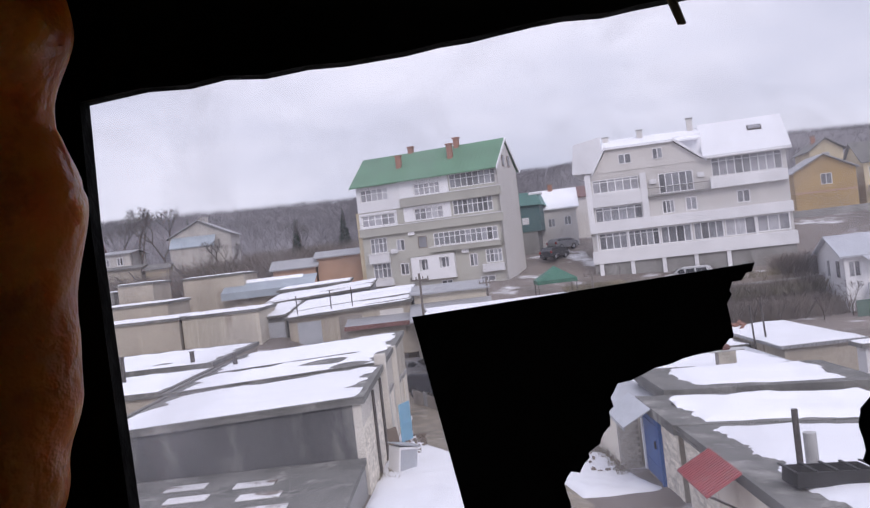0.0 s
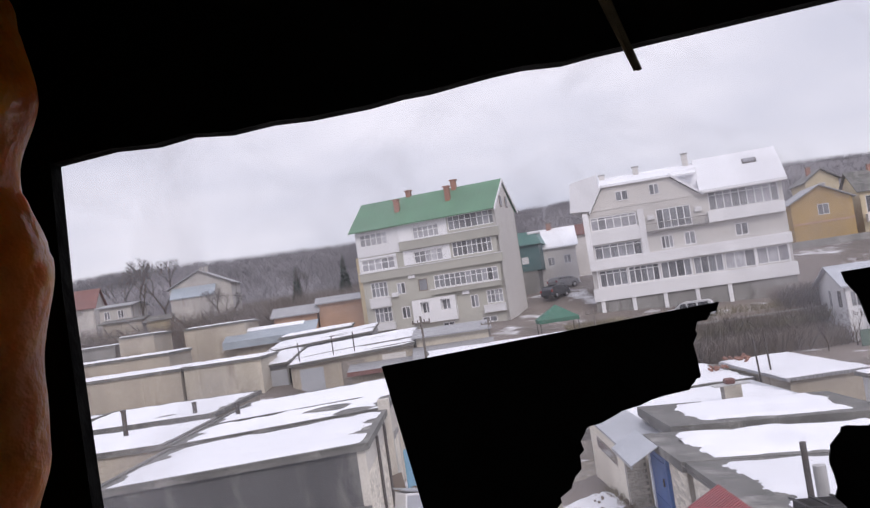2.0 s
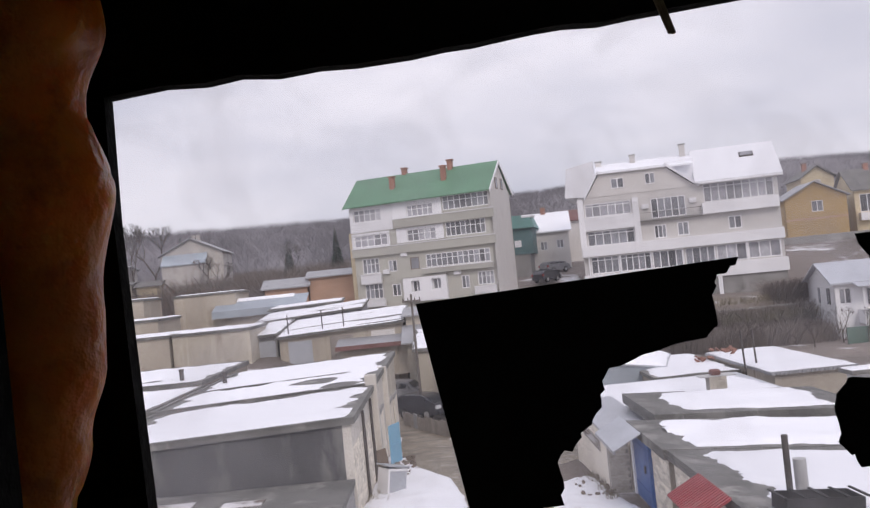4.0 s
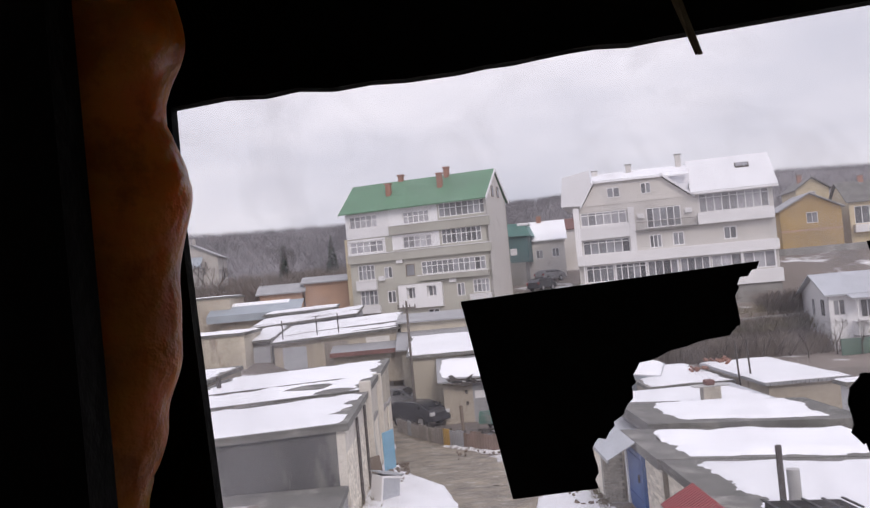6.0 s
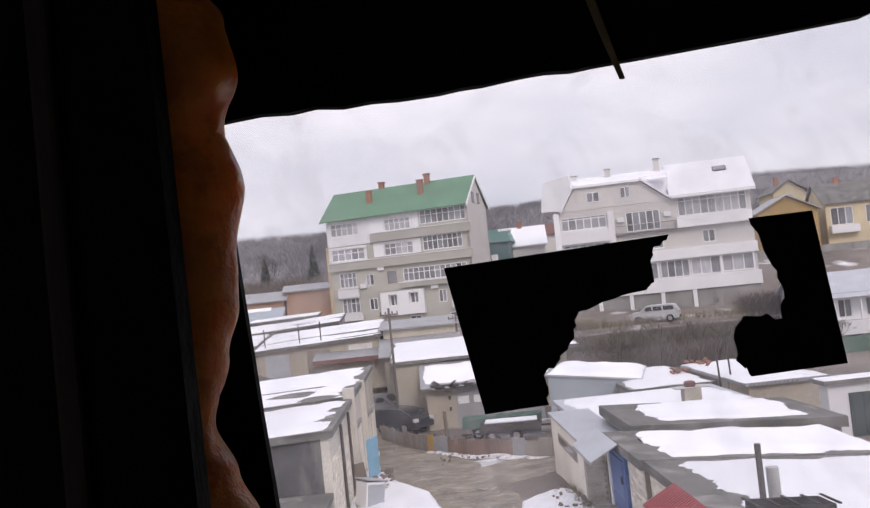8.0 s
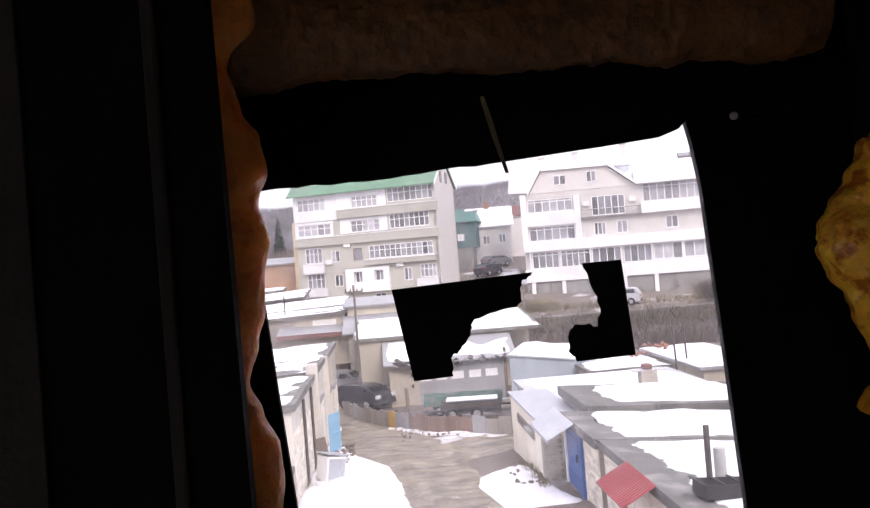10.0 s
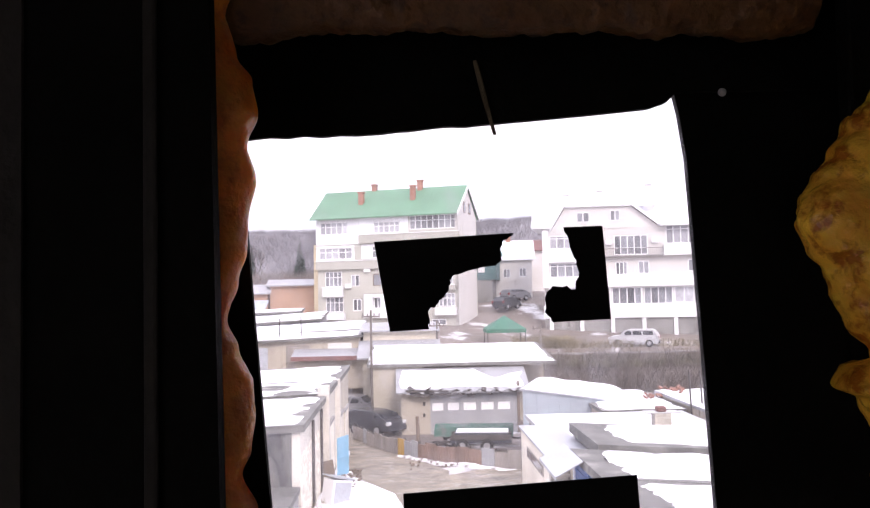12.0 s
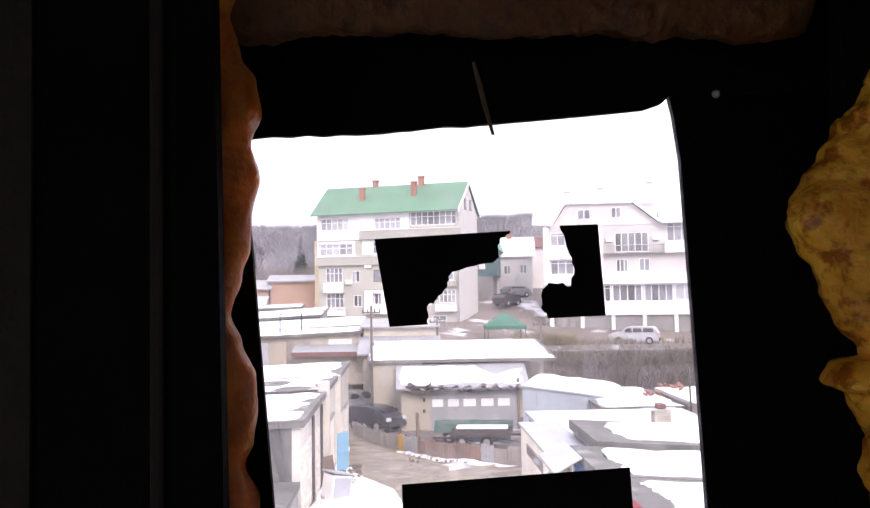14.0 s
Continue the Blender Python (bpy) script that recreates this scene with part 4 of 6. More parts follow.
# ---- lane-side fence, cars and clutter ----
fence = thing("fence", Matrix.Translation((0, 0, 0)), "patched board and sheet fence with one yellow panel", "fence")
pts = [(-2.9, 48.2), (-2.05, 46.0), (-0.35, 41.5), (0.9, 38.8), (2.7, 36.3), (4.75, 34.7)]
count = 0
for p, q in zip(pts, pts[1:]):
    n = 4
    for k in range(n):
        a, b = Vector(p).lerp(Vector(q), k / n), Vector(p).lerp(Vector(q), (k + 0.97) / n)
        z, z2 = terrain(a.x, a.y), terrain(b.x, b.y)
        d = b - a
        m = Matrix.Translation((a.x, a.y, z - 0.1)) @ Matrix.Rotation(math.atan2(d.y, d.x), 4, "Z")
        tall = 0.86 + 0.06 * math.sin(count * 2.7)
        bm = prism([(0, -0.1), (d.length, z2 - z - 0.1), (d.length, z2 - z + tall), (0, tall + 0.02)], "y", -0.02, 0.02)
        bm.transform(m)
        yellow = count == 8
        what = YELLOWPAINT if yellow else GREYSHEET if count in (3, 9, 10, 17) else RUSTWOOD if 10 < count < 17 else GREYWOOD
        sheet = part("board", bm, what, fence, "yellow painted panel" if yellow else "")
        for j in range(1, 4):
            bm = prism([(d.length * j / 4 - 0.015, 0.0), (d.length * j / 4 + 0.015, 0.0), (d.length * j / 4 + 0.015, tall - 0.06), (d.length * j / 4 - 0.015, tall - 0.06)], "y", -0.035, -0.021)
            bm.transform(m)
            part("batten", bm, what, sheet)
        part("post", box(bmesh.new(), -0.05, 0.05, 0.03, 0.11, 0, 0.95, m), DARKMETAL, fence)
        count += 1


def car(m, paint, label, long=4.5, wide=1.8, tall=1.7):
    """A parked estate car or off-roader: shaped body, glass, lamps, bumpers and wheels."""
    c = thing("car", m, label, "car", "parked cars")
    L, h = long / 2, tall
    side = [(-L, 0.45), (-L, 0.95), (-L + 0.08, 1.05), (-L + 0.35, h - 0.1), (-L + 0.6, h), (0.35, h), (0.75, h - 0.1), (1.25, 1.08), (L - 0.25, 0.98), (L - 0.02, 0.8), (L, 0.45), (L - 0.1, 0.3), (-L + 0.1, 0.3)]
    bm = prism(side, "y", -wide / 2, wide / 2)
    for v in bm.verts:
        if v.co.z > 1.06:
            v.co.y *= 0.86
    bmesh.ops.bevel(bm, geom=bm.edges[:], offset=0.045, segments=2, affect="EDGES", profile=0.5)
    part("body", bm, paint, c, smooth=False)
    for s in (-1, 1):
        for a, b in ((-L + 0.45, -0.85), (-0.75, 0.05), (0.13, 0.72)):
            lean = 0.13 if b > 0.5 else 0
            bm = prism([(a, 1.1), (b + lean * 2, 1.1), (b - lean, h - 0.14), (a + 0.1, h - 0.14)], "y", s * (wide * 0.43) - 0.012, s * (wide * 0.43) + 0.03 * s)
            for v in bm.verts:
                v.co.y += s * (0.03 if v.co.z < 1.2 else -0.0)
            part("side_window", bm, CARGLASS, c)
    bm = bmesh.new()
    bm.faces.new([bm.verts.new(p) for p in ((1.2, -wide * 0.41, 1.13), (1.2, wide * 0.41, 1.13), (0.8, wide * 0.38, h - 0.1), (0.8, -wide * 0.38, h - 0.1))])
    bmesh.ops.translate(bm, verts=bm.verts, vec=(0.03, 0, 0.02))
    bmesh.ops.solidify(bm, geom=bm.faces[:], thickness=0.03)
    part("windscreen", bm, CARGLASS, c)
    part("bumper", bar(L - 0.1, L + 0.07, -wide / 2 + 0.05, wide / 2 - 0.05, 0.34, 0.58, 0.04), CARDARK, c)
    part("bumper", bar(-L - 0.07, -L + 0.1, -wide / 2 + 0.05, wide / 2 - 0.05, 0.34, 0.58, 0.04), CARDARK, c)
    part("grille", bar(L - 0.06, L + 0.02, -0.4, 0.4, 0.64, 0.82, 0.01), CARDARK, c)
    for s in (-1, 1):
        part("headlight", bar(L - 0.14, L + 0.015, s * 0.66 - 0.17, s * 0.66 + 0.17, 0.68, 0.88, 0.03), LAMPGLASS, c)
        part("tail_light", bar(-L - 0.015, -L + 0.1, s * 0.75 - 0.1, s * 0.75 + 0.1, 0.75, 1.0, 0.02), REDLENS, c)
        part("mirror", bar(0.75, 0.9, s * wide / 2 - 0.02, s * wide / 2 + s * 0.18, 1.08, 1.22), paint, c)
        for x in (-L + 0.85, L - 0.85):
            bm = bmesh.new()
            rod(bm, (x, s * (wide / 2 - 0.2), 0.34), (x, s * (wide / 2 + 0.03), 0.34), 0.34, seg=20)
            w = part("wheel", bm, TYRE, c)
            bm = bmesh.new()
            rod(bm, (x, s * (wide / 2 + 0.031), 0.34), (x, s * (wide / 2 + 0.045), 0.34), 0.2, seg=14)
            part("rim", bm, RIM, w)
    return c


def on_land(x, y, turn, up=0.0):
    return Matrix.Translation((x, y, terrain(x, y) + 0.05 + up)) @ Matrix.Rotation(radians(turn), 4, "Z")


car(on_land(-1.75, 50.6, -42), CARDARK, "dark off-road car parked by the fence", 3.5, 1.6, 1.42)
car(on_land(-3.5, 57.5, -15), CARGREY, "grey car parked behind a dark one", 4.3, 1.75, 1.55)
bow = thing("covered_boat", Matrix.Translation((3.6, 45.2, terrain(3.6, 45.2))) @ Matrix.Rotation(radians(-8), 4, "Z"), "boat on a trailer under a green tarpaulin", "boat")
part("hull", prism([(-1.7, 0.75), (-1.5, 0.35), (1.6, 0.35), (2.0, 0.8)], "y", -0.7, 0.7), CARDARK, bow)
bm = bmesh.new()
g = [[bm.verts.new((-2.0 + 4.1 * i / 12, -0.95 + 1.9 * j / 6, 0.8 + 0.3 * math.cos((j - 3) / 3 * 1.5) + 0.09 * noise.noise(Vector((i * 0.6, j * 0.7, 2))) - (0.25 if j in (0, 6) else 0))) for j in range(7)] for i in range(13)]
for i in range(12):
    for j in range(6):
        bm.faces.new((g[i][j], g[i + 1][j], g[i + 1][j + 1], g[i][j + 1]))
part("tarpaulin", bm, DARKTARP, bow, "green tarpaulin sagging under snow")
trailer = thing("flatbed_trailer", on_land(3.75, 42.3, -7), "dark flatbed trailer with snow on its load", "trailer")
part("bed", bar(-1.5, 1.5, -0.65, 0.65, 0.42, 0.56, 0.02), CARDARK, trailer)
for y in (-0.62, 0.58):
    part("side_board", bar(-1.5, 1.5, y, y + 0.04, 0.57, 0.82), DARKMETAL, trailer)
part("load", bar(-1.3, 1.4, -0.55, 0.55, 0.57, 0.9, 0.06), CARDARK, trailer, "dark covered load")
bm = bar(-1.2, 1.35, -0.5, 0.5, 0.902, 0.99, 0.035)
part("snow_cap", bm, SNOW, trailer, "melting snow")
for x in (-0.9, 0.3):
    bm = bmesh.new()
    rod(bm, (x, -0.82, 0.32), (x, -0.66, 0.32), 0.32, seg=18)
    w = part("wheel", bm, TYRE, trailer)
    bm = bmesh.new()
    rod(bm, (x, -0.835, 0.32), (x, -0.81, 0.32), 0.17, seg=14)
    part("rim", bm, RIM, w)
part("drawbar", bar(-2.4, -1.5, -0.05, 0.05, 0.35, 0.45), DARKMETAL, trailer)
for x in (-1.2,):
    for y in (-0.8, 0.8):
        bm = bmesh.new()
        rod(bm, (x, y - 0.09, 0.3), (x, y + 0.09, 0.3), 0.3, seg=18)
        w = part("wheel", bm, TYRE, bow)
        bm = bmesh.new()
        rod(bm, (x, y - 0.1, 0.3), (x, y + 0.1, 0.3), 0.17, seg=14)
        part("rim", bm, RIM, w)
part("drawbar", bar(1.8, 3.0, -0.05, 0.05, 0.3, 0.4), DARKMETAL, bow)
bm = bmesh.new()
rod(bm, (0.65, 42.5, terrain(0.65, 42.5)), (0.62, 42.5, terrain(0.65, 42.5) + 1.75), 0.09, seg=8)
single("gate_post", bm, BROWNWOOD, "weathered wooden gate post", "post")


def utility_pole(x, y, top, label):
    p = thing("utility_pole", Matrix.Translation((x, y, terrain(x, y))), label, "pole", "utility poles")
    h = top - terrain(x, y)
    bm = bmesh.new()
    rod(bm, (0, 0, -0.1), (0, 0, h), 0.095, 0.065, seg=10)
    part("post", bm, POLEWOOD, p)
    part("crossarm", bar(-0.55, 0.55, -0.04, 0.04, h - 0.45, h - 0.35, 0.01), POLEWOOD, p)
    for u in (-0.5, -0.2, 0.2, 0.5):
        bm = bmesh.new()
        rod(bm, (u, 0, h - 0.35), (u, 0, h - 0.2), 0.035, seg=8)
        part("insulator", bm, DARKMETAL, p)
    return p


utility_pole(-1.95, 51.6, 5.6, "slim weathered utility pole by the lane")
utility_pole(2.4, 62, 4.6, "slim utility pole among the garages")
utility_pole(9.3, 58, 4.4, "slim utility pole beside the snow roofs")

# ---- block of flats with the green roof ----
GX, GY, GB = -9.27, 94.4, 2.6
flats = thing("apartment_building", pose(GX, GY, GB, 0, 0, -20.1), "four-storey grey block of flats with a green gabled roof", "building")
GW, GD = 16.0, 7.4
top = 15.0 - GB
wins = [(0.3, 13.15, 3.6, 14.5, 5), (6.6, 13.1, 9.6, 14.35, 5), (10.7, 13.35, 15.9, 14.85, 8), (0.15, 10.45, 4.1, 11.7, 5), (6.4, 10.5, 9.7, 11.75, 5), (10.8, 10.55, 15.2, 12.1, 8), (0.85, 7.5, 2.85, 9.15, 4), (3.9, 7.5, 4.9, 8.75, 2), (6.45, 7.5, 7.5, 8.8, 1), (8.25, 7.55, 15.4, 8.95, 12), (0.9, 4.75, 3.0, 6.4, 4), (4.1, 4.85, 5.1, 6.15, 2), (6.5, 5.1, 7.45, 6.3, 2), (8.8, 5.2, 9.85, 6.35, 2), (12.0, 5.0, 12.9, 6.35, 2), (13.8, 5.2, 15.6, 6.6, 4), (8.6, 3.2, 9.9, 3.9, 2), (13.0, 3.3, 14.6, 3.9, 2)]
holes = [(u0, z0 - GB, u1, z1 - GB) for u0, z0, u1, z1, n in wins]
part("wall", holed(0, GW, 0, top, holes), GREYWALL, flats)
part("wall", bar(0.0, GW, GD - 0.3, GD, 0, top), GREYWALL, flats)
part("wall", bar(0.0, 0.3, 0.2, GD - 0.3, 0, top), PALEWALL, flats)
part("gable", prism([(0.0, 0), (GD - 0.3, 0), (GD - 0.3, top), (GD / 2, top + 3.0), (0.0, top)], "x", GW - 0.3, GW), PALEWALL, flats, "pale plastered gable wall")
# one dark sheet stands in for the shade of the rooms behind the panes
part("interior", bar(0.35, GW - 0.35, 0.22, 0.3, 0.1, top - 0.1), SHADEBLACK, flats)
for n, (u0, z0, u1, z1, k) in enumerate(wins):
    window(flats, u0, z0 - GB, u1, z1 - GB, k, (0.62,) if k > 3 else (), glass=PALEPANE if n in (0, 1, 3, 4) else PANE, frame_mat=BROWNWOOD if k == 1 else None)
for u0, z0, u1, z1, m, what in ((-0.15, 12.05, 5.0, 14.75, WHITE, ""), (5.0, 13.05, 10.6, 14.9, WHITE, ""), (-0.12, 10.2, 4.4, 11.95, WHITE, ""), (5.2, 10.45, 10.6, 12.0, WHITE, "")):
    h = [(a, b - GB, c, d - GB) for a, b, c, d, k in wins if a > u0 and c < u1 and b > z0 and d < z1]
    part("cladding", holed(u0, u1, z0 - GB, z1 - GB, h, y=-0.06, deep=0.06), m, flats, "white panelled balcony front")
for u0, z0, u1, z1, d, m in ((5.0, 12.05, 16.25, 13.05, 0.35, GREYSIDING), (-0.1, 9.35, 16.2, 10.3, 0.35, GREYSIDING), (7.9, 6.9, 15.7, 7.5, 0.5, GREYSIDING), (0.7, 6.4, 3.1, 7.45, 0.45, WHITE), (0.8, 3.9, 3.3, 4.7, 0.45, WHITE), (13.5, 4.3, 15.8, 5.1, 0.5, WHITE)):
    b = part("balcony", bar(u0, u1, -d, -0.065, z0 - GB, z1 - GB, 0.02), m, flats, "panelled balcony parapet")
    part("ledge", bar(u0 - 0.03, u1 + 0.03, -d - 0.05, -d - 0.001, z1 - GB - 0.06, z1 - GB + 0.02), WHITE, b)
h = [(a, b - GB, c, d - GB) for a, b, c, d, k in wins[12:14]]
part("bay", holed(5.55, 10.5, 4.2 - GB, 6.65 - GB, h, y=-0.45, deep=0.45), WHITE, flats, "white boxed-out bay")
part("bay_floor", bar(5.55, 10.5, -0.45, -0.002, 4.1 - GB, 4.2 - GB), WHITE, flats)
part("bay_top", bar(5.5, 10.55, -0.5, -0.002, 6.65 - GB, 6.73 - GB), GREYSIDING, flats)
for u in (5.55, 10.42):
    part("bay_side", bar(u, u + 0.08, -0.44, -0.002, 4.2 - GB, 6.65 - GB), WHITE, flats)
part("plinth", bar(-0.05, GW + 0.05, -0.08, -0.003, -1.2, 0.5), CONCRETE, flats)
roof_y = GD / 2
for s in (0, 1):
    a = [(-0.7, top - 0.25), (roof_y, top + 3.1), (roof_y, top + 3.22), (-0.7, top - 0.12)]
    if s:
        a = [(GD - y, z) for y, z in a]
    rf_ = part("roof", prism(a, "x", -0.6, GW + 0.16), GREENROOF, flats, "green corrugated sheet roof")
    for k in range(34):
        u = -0.55 + k * 0.5
        b = [(y, z + 0.018) for y, z in ((a[3]), (a[2]))] + [(y, z) for y, z in ((a[2]), (a[3]))]
        if s == 0:
            part("seam", prism(b, "x", u, u + 0.05), GREENROOF, rf_)
    for u in (-0.68, GW + 0.165):
        part("bargeboard", prism([(y, z + (0.04 if k > 1 else -0.18)) for k, (y, z) in enumerate(a)], "x", u, u + 0.08), WHITE, flats, "white bargeboard")
for u, y, h in ((4.6, 1.6, 1.6), (5.3, 3.8, 0.8), (10.5, 1.9, 1.9), (10.8, 3.5, 1.3)):
    zc = top - 0.2 + (y + 0.7) / (roof_y + 0.7) * 3.3
    ch = part("chimney", bar(u - 0.27, u + 0.27, y - 0.27, y + 0.27, zc - 0.4, zc + h * 0.75, 0.02), REDBRICK, flats, "red brick chimney")
    part("cap", bar(u - 0.36, u + 0.36, y - 0.36, y + 0.36, zc + h * 0.75, zc + h * 0.75 + 0.12), REDBRICK, ch)
for y, z in ((2.2, top + 0.1), (4.2, top + 0.1)):
    w = part("window", bar(GW - 0.02, GW + 0.05, y, y + 0.8, z, z + 1.2), BROWNWOOD, flats, "brown gable window")
    part("pane", bar(GW + 0.04, GW + 0.06, y + 0.1, y + 0.7, z + 0.1, z + 1.1), PANE, w)
part("annex", bar(-1.2, -0.01, 1.5, 6.5, 0, 12.2 - GB), CREAMWALL, flats, "yellowish side stair tower")
for u, z in ((5.5, 9.0), (3.3, 7.3), (11.3, 6.5)):
    part("air_conditioner", bar(u, u + 0.75, -0.28, -0.004, z - GB, z - GB + 0.5, 0.03), WHITE, flats, "white air conditioner box")

# ---- white balconied building ----
RX, RY, RB = 15.2, 92.0, 2.55
big = thing("apartment_building", pose(RX, RY, RB, 0, 0, -13.5), "pale four-storey house with white balconies and snowy mansard roof", "building")
BW, BD = 20.0, 9.5
z = lambda v: v - 2.4
wins = [(0.6, 10.9, 5.4, 12.35, 6), (7.4, 10.1, 10.9, 12.2, 5), (12.75, 11.15, 19.6, 13.1, 9), (0.6, 7.85, 5.5, 9.4, 6), (7.5, 8.0, 8.75, 9.4, 3), (9.85, 8.05, 11.0, 9.45, 2), (14.9, 8.2, 16.2, 9.5, 2), (0.7, 4.9, 3.6, 6.7, 4), (3.75, 4.9, 6.9, 6.7, 5), (7.05, 4.9, 10.2, 6.7, 4), (10.35, 4.9, 13.3, 6.7, 4), (13.45, 4.95, 16.4, 6.7, 3), (16.55, 5.0, 19.7, 6.7, 3)]
holes = [(a, z(b), c, z(d)) for a, b, c, d, k in wins]
part("wall", holed(0, BW, -1.5, z(13.2), holes), PALEWALL, big)
part("wall", bar(0, 0.3, 0.2, BD, -1.5, z(13.0)), PALEWALL, big)
part("wall", bar(BW - 0.3, BW, 0.2, BD, -1.5, z(13.0)), PALEWALL, big)
part("wall", bar(0.3, BW - 0.3, BD - 0.3, BD, -1.5, z(13.0)), PALEWALL, big)
# added near-black sheet in place of shaded rooms behind these windows
part("interior", bar(0.32, BW - 0.32, 0.22, 0.3, -1, z(12.9)), SHADEBLACK, big)
for n, (a, b, c, d, k) in enumerate(wins):
    window(big, a, z(b), c, z(d), k, (0.78,) if n in (0, 3, 7, 8, 2) else (0.35,) if n == 1 else (), glass=PALEPANE if n in (0, 2, 11, 12) else PANE, bar_w=0.1)
gh = [(3.6, z(13.7), 4.9, z(14.75)), (7.1, z(13.75), 8.1, z(14.9))]
bm = prism([(0.9, z(13.0)), (2.4, z(15.35)), (9.2, z(15.3)), (12.1, z(13.0))], "y", -0.05, 0.25)
part("gable", bm, PALEWALL, big, "pale clipped gable wall")
for a, b, c, d in gh:
    w = part("window", bar(a, c, -0.1, -0.052, b, d), WHITEPLASTIC, big)
    for k in range(2):
        s = (c - a) / 2
        part("pane", bar(a + k * s + 0.07, a + (k + 1) * s - 0.05, -0.12, -0.09, b + 0.08, d - 0.08), PANE, w)
for u0, z0, u1, z1, d, m in ((0.0, 6.75, 20.1, 7.85, 0.55, WHITE), (-0.1, 3.5, 20.2, 4.85, 0.55, WHITE), (-0.05, 9.45, 6.1, 10.85, 0.4, WHITE), (12.5, 9.95, 19.9, 11.1, 0.7, WHITE), (6.2, 9.9, 12.4, 10.05, 0.55, CONCRETE), (5.55, 6.75, 6.2, 12.5, 0.42, WHITE), (-0.1, 6.75, 0.5, 12.9, 0.42, WHITE)):
    b = part("balcony", bar(u0, u1, -d, -0.003, z(z0), z(z1), 0.02), m, big, "white rendered balcony front" if m is WHITE else "concrete balcony slab")
for k in range(7):
    part("post", bar(0.5 + k * 3.17, 0.64 + k * 3.17, -0.5, -0.36, z(4.85), z(6.75)), WHITE, big)
part("rail", bar(6.3, 12.4, -0.5, -0.46, z(10.75), z(10.8)), DARKMETAL, big)
for k in range(30):
    part("baluster", bar(6.35 + k * 0.2, 6.37 + k * 0.2, -0.49, -0.47, z(10.05), z(10.75)), DARKMETAL, big)
part("roof", prism([(-1.3, z(13.2)), (-0.9, z(16.3)), (2.0, z(16.8)), (2.0, z(15.2)), (0.8, z(13.1))], "y", -0.5, BD), SNOW, big, "snow-covered steep side roof")
part("roof", prism([(-0.75, z(13.2)), (4.8, z(17.0)), (4.8, z(17.15)), (-0.75, z(13.35))], "x", 12.0, BW + 0.5), SNOW, big, "snow-covered roof slope")
part("roof", prism([(0.1, z(15.25)), (4.8, z(16.6)), (4.8, z(16.75)), (0.1, z(15.42))], "x", 1.8, 12.0), SNOW, big, "snow-covered upper roof")
part("roof", prism([(4.8, z(16.7)), (BD + 0.5, z(13.0)), (BD + 0.5, z(13.15)), (4.8, z(16.85))], "x", -0.5, BW + 0.5), SNOW, big)
for a, b in (((0.7, 12.75), (2.35, 15.45)), ((9.25, 15.4), (12.4, 12.85))):
    (u0, w0), (u1, w1) = a, b
    part("bargeboard", prism([(u0, z(w0)), (u1, z(w1)), (u1, z(w1 + 0.3)), (u0, z(w0 + 0.3))], "y", -0.55, 4.0), SNOW, big, "snow-edged roof verge")
part("bargeboard", prism([(2.2, z(15.35)), (9.4, z(15.3)), (9.4, z(15.55)), (2.2, z(15.6))], "y", -0.4, 0.3), SNOW, big)
part("roof", prism([(9.2, z(15.35)), (12.15, z(13.05)), (12.15, z(16.0)), (9.2, z(15.9))], "y", 1.2, 4.8), SNOW, big, "snow-covered valley roof")
part("eaves", bar(12.3, BW + 0.5, -0.8, -0.5, z(13.05), z(13.2)), WHITE, big)
for u, y, h in ((2.3, 4.6, 0.4), (6.0, 4.5, 0.7), (11.3, 4.6, 1.2)):
    ch = part("chimney", bar(u - 0.3, u + 0.3, y - 0.3, y + 0.3, z(16.4), z(16.7 + h)), PALEWALL, big, "pale chimney stack")
    part("cap", bar(u - 0.38, u + 0.38, y - 0.38, y + 0.38, z(16.7 + h), z(16.8 + h)), CONCRETE, ch)
sk = part("skylight", prism([(2.55, z(15.55)), (3.3, z(16.06)), (3.3, z(16.24)), (2.55, z(15.73))], "x", 16.9, 18.3), DARKMETAL, big)
part("pane", prism([(2.64, z(15.76)), (3.22, z(16.145)), (3.22, z(16.22)), (2.64, z(15.835))], "x", 17.02, 18.18), PALEPANE, sk)
for u, w0 in ((6.5, 11.2), (11.3, 11.3)):
    part("air_conditioner", bar(u, u + 0.7, -0.3, -0.004, z(w0), z(w0) + 0.5, 0.03), WHITE, big, "white air conditioner box")
part("plinth", bar(0.0, BW, -0.3, -0.005, -3.6, z(3.5)), CONCRETE, big, "grey basement wall")
for k in range(5):
    part("pillar", bar(0.5 + k * 3.2, 0.9 + k * 3.2, -0.5, -0.31, -1.2, z(3.5)), WHITE, big)

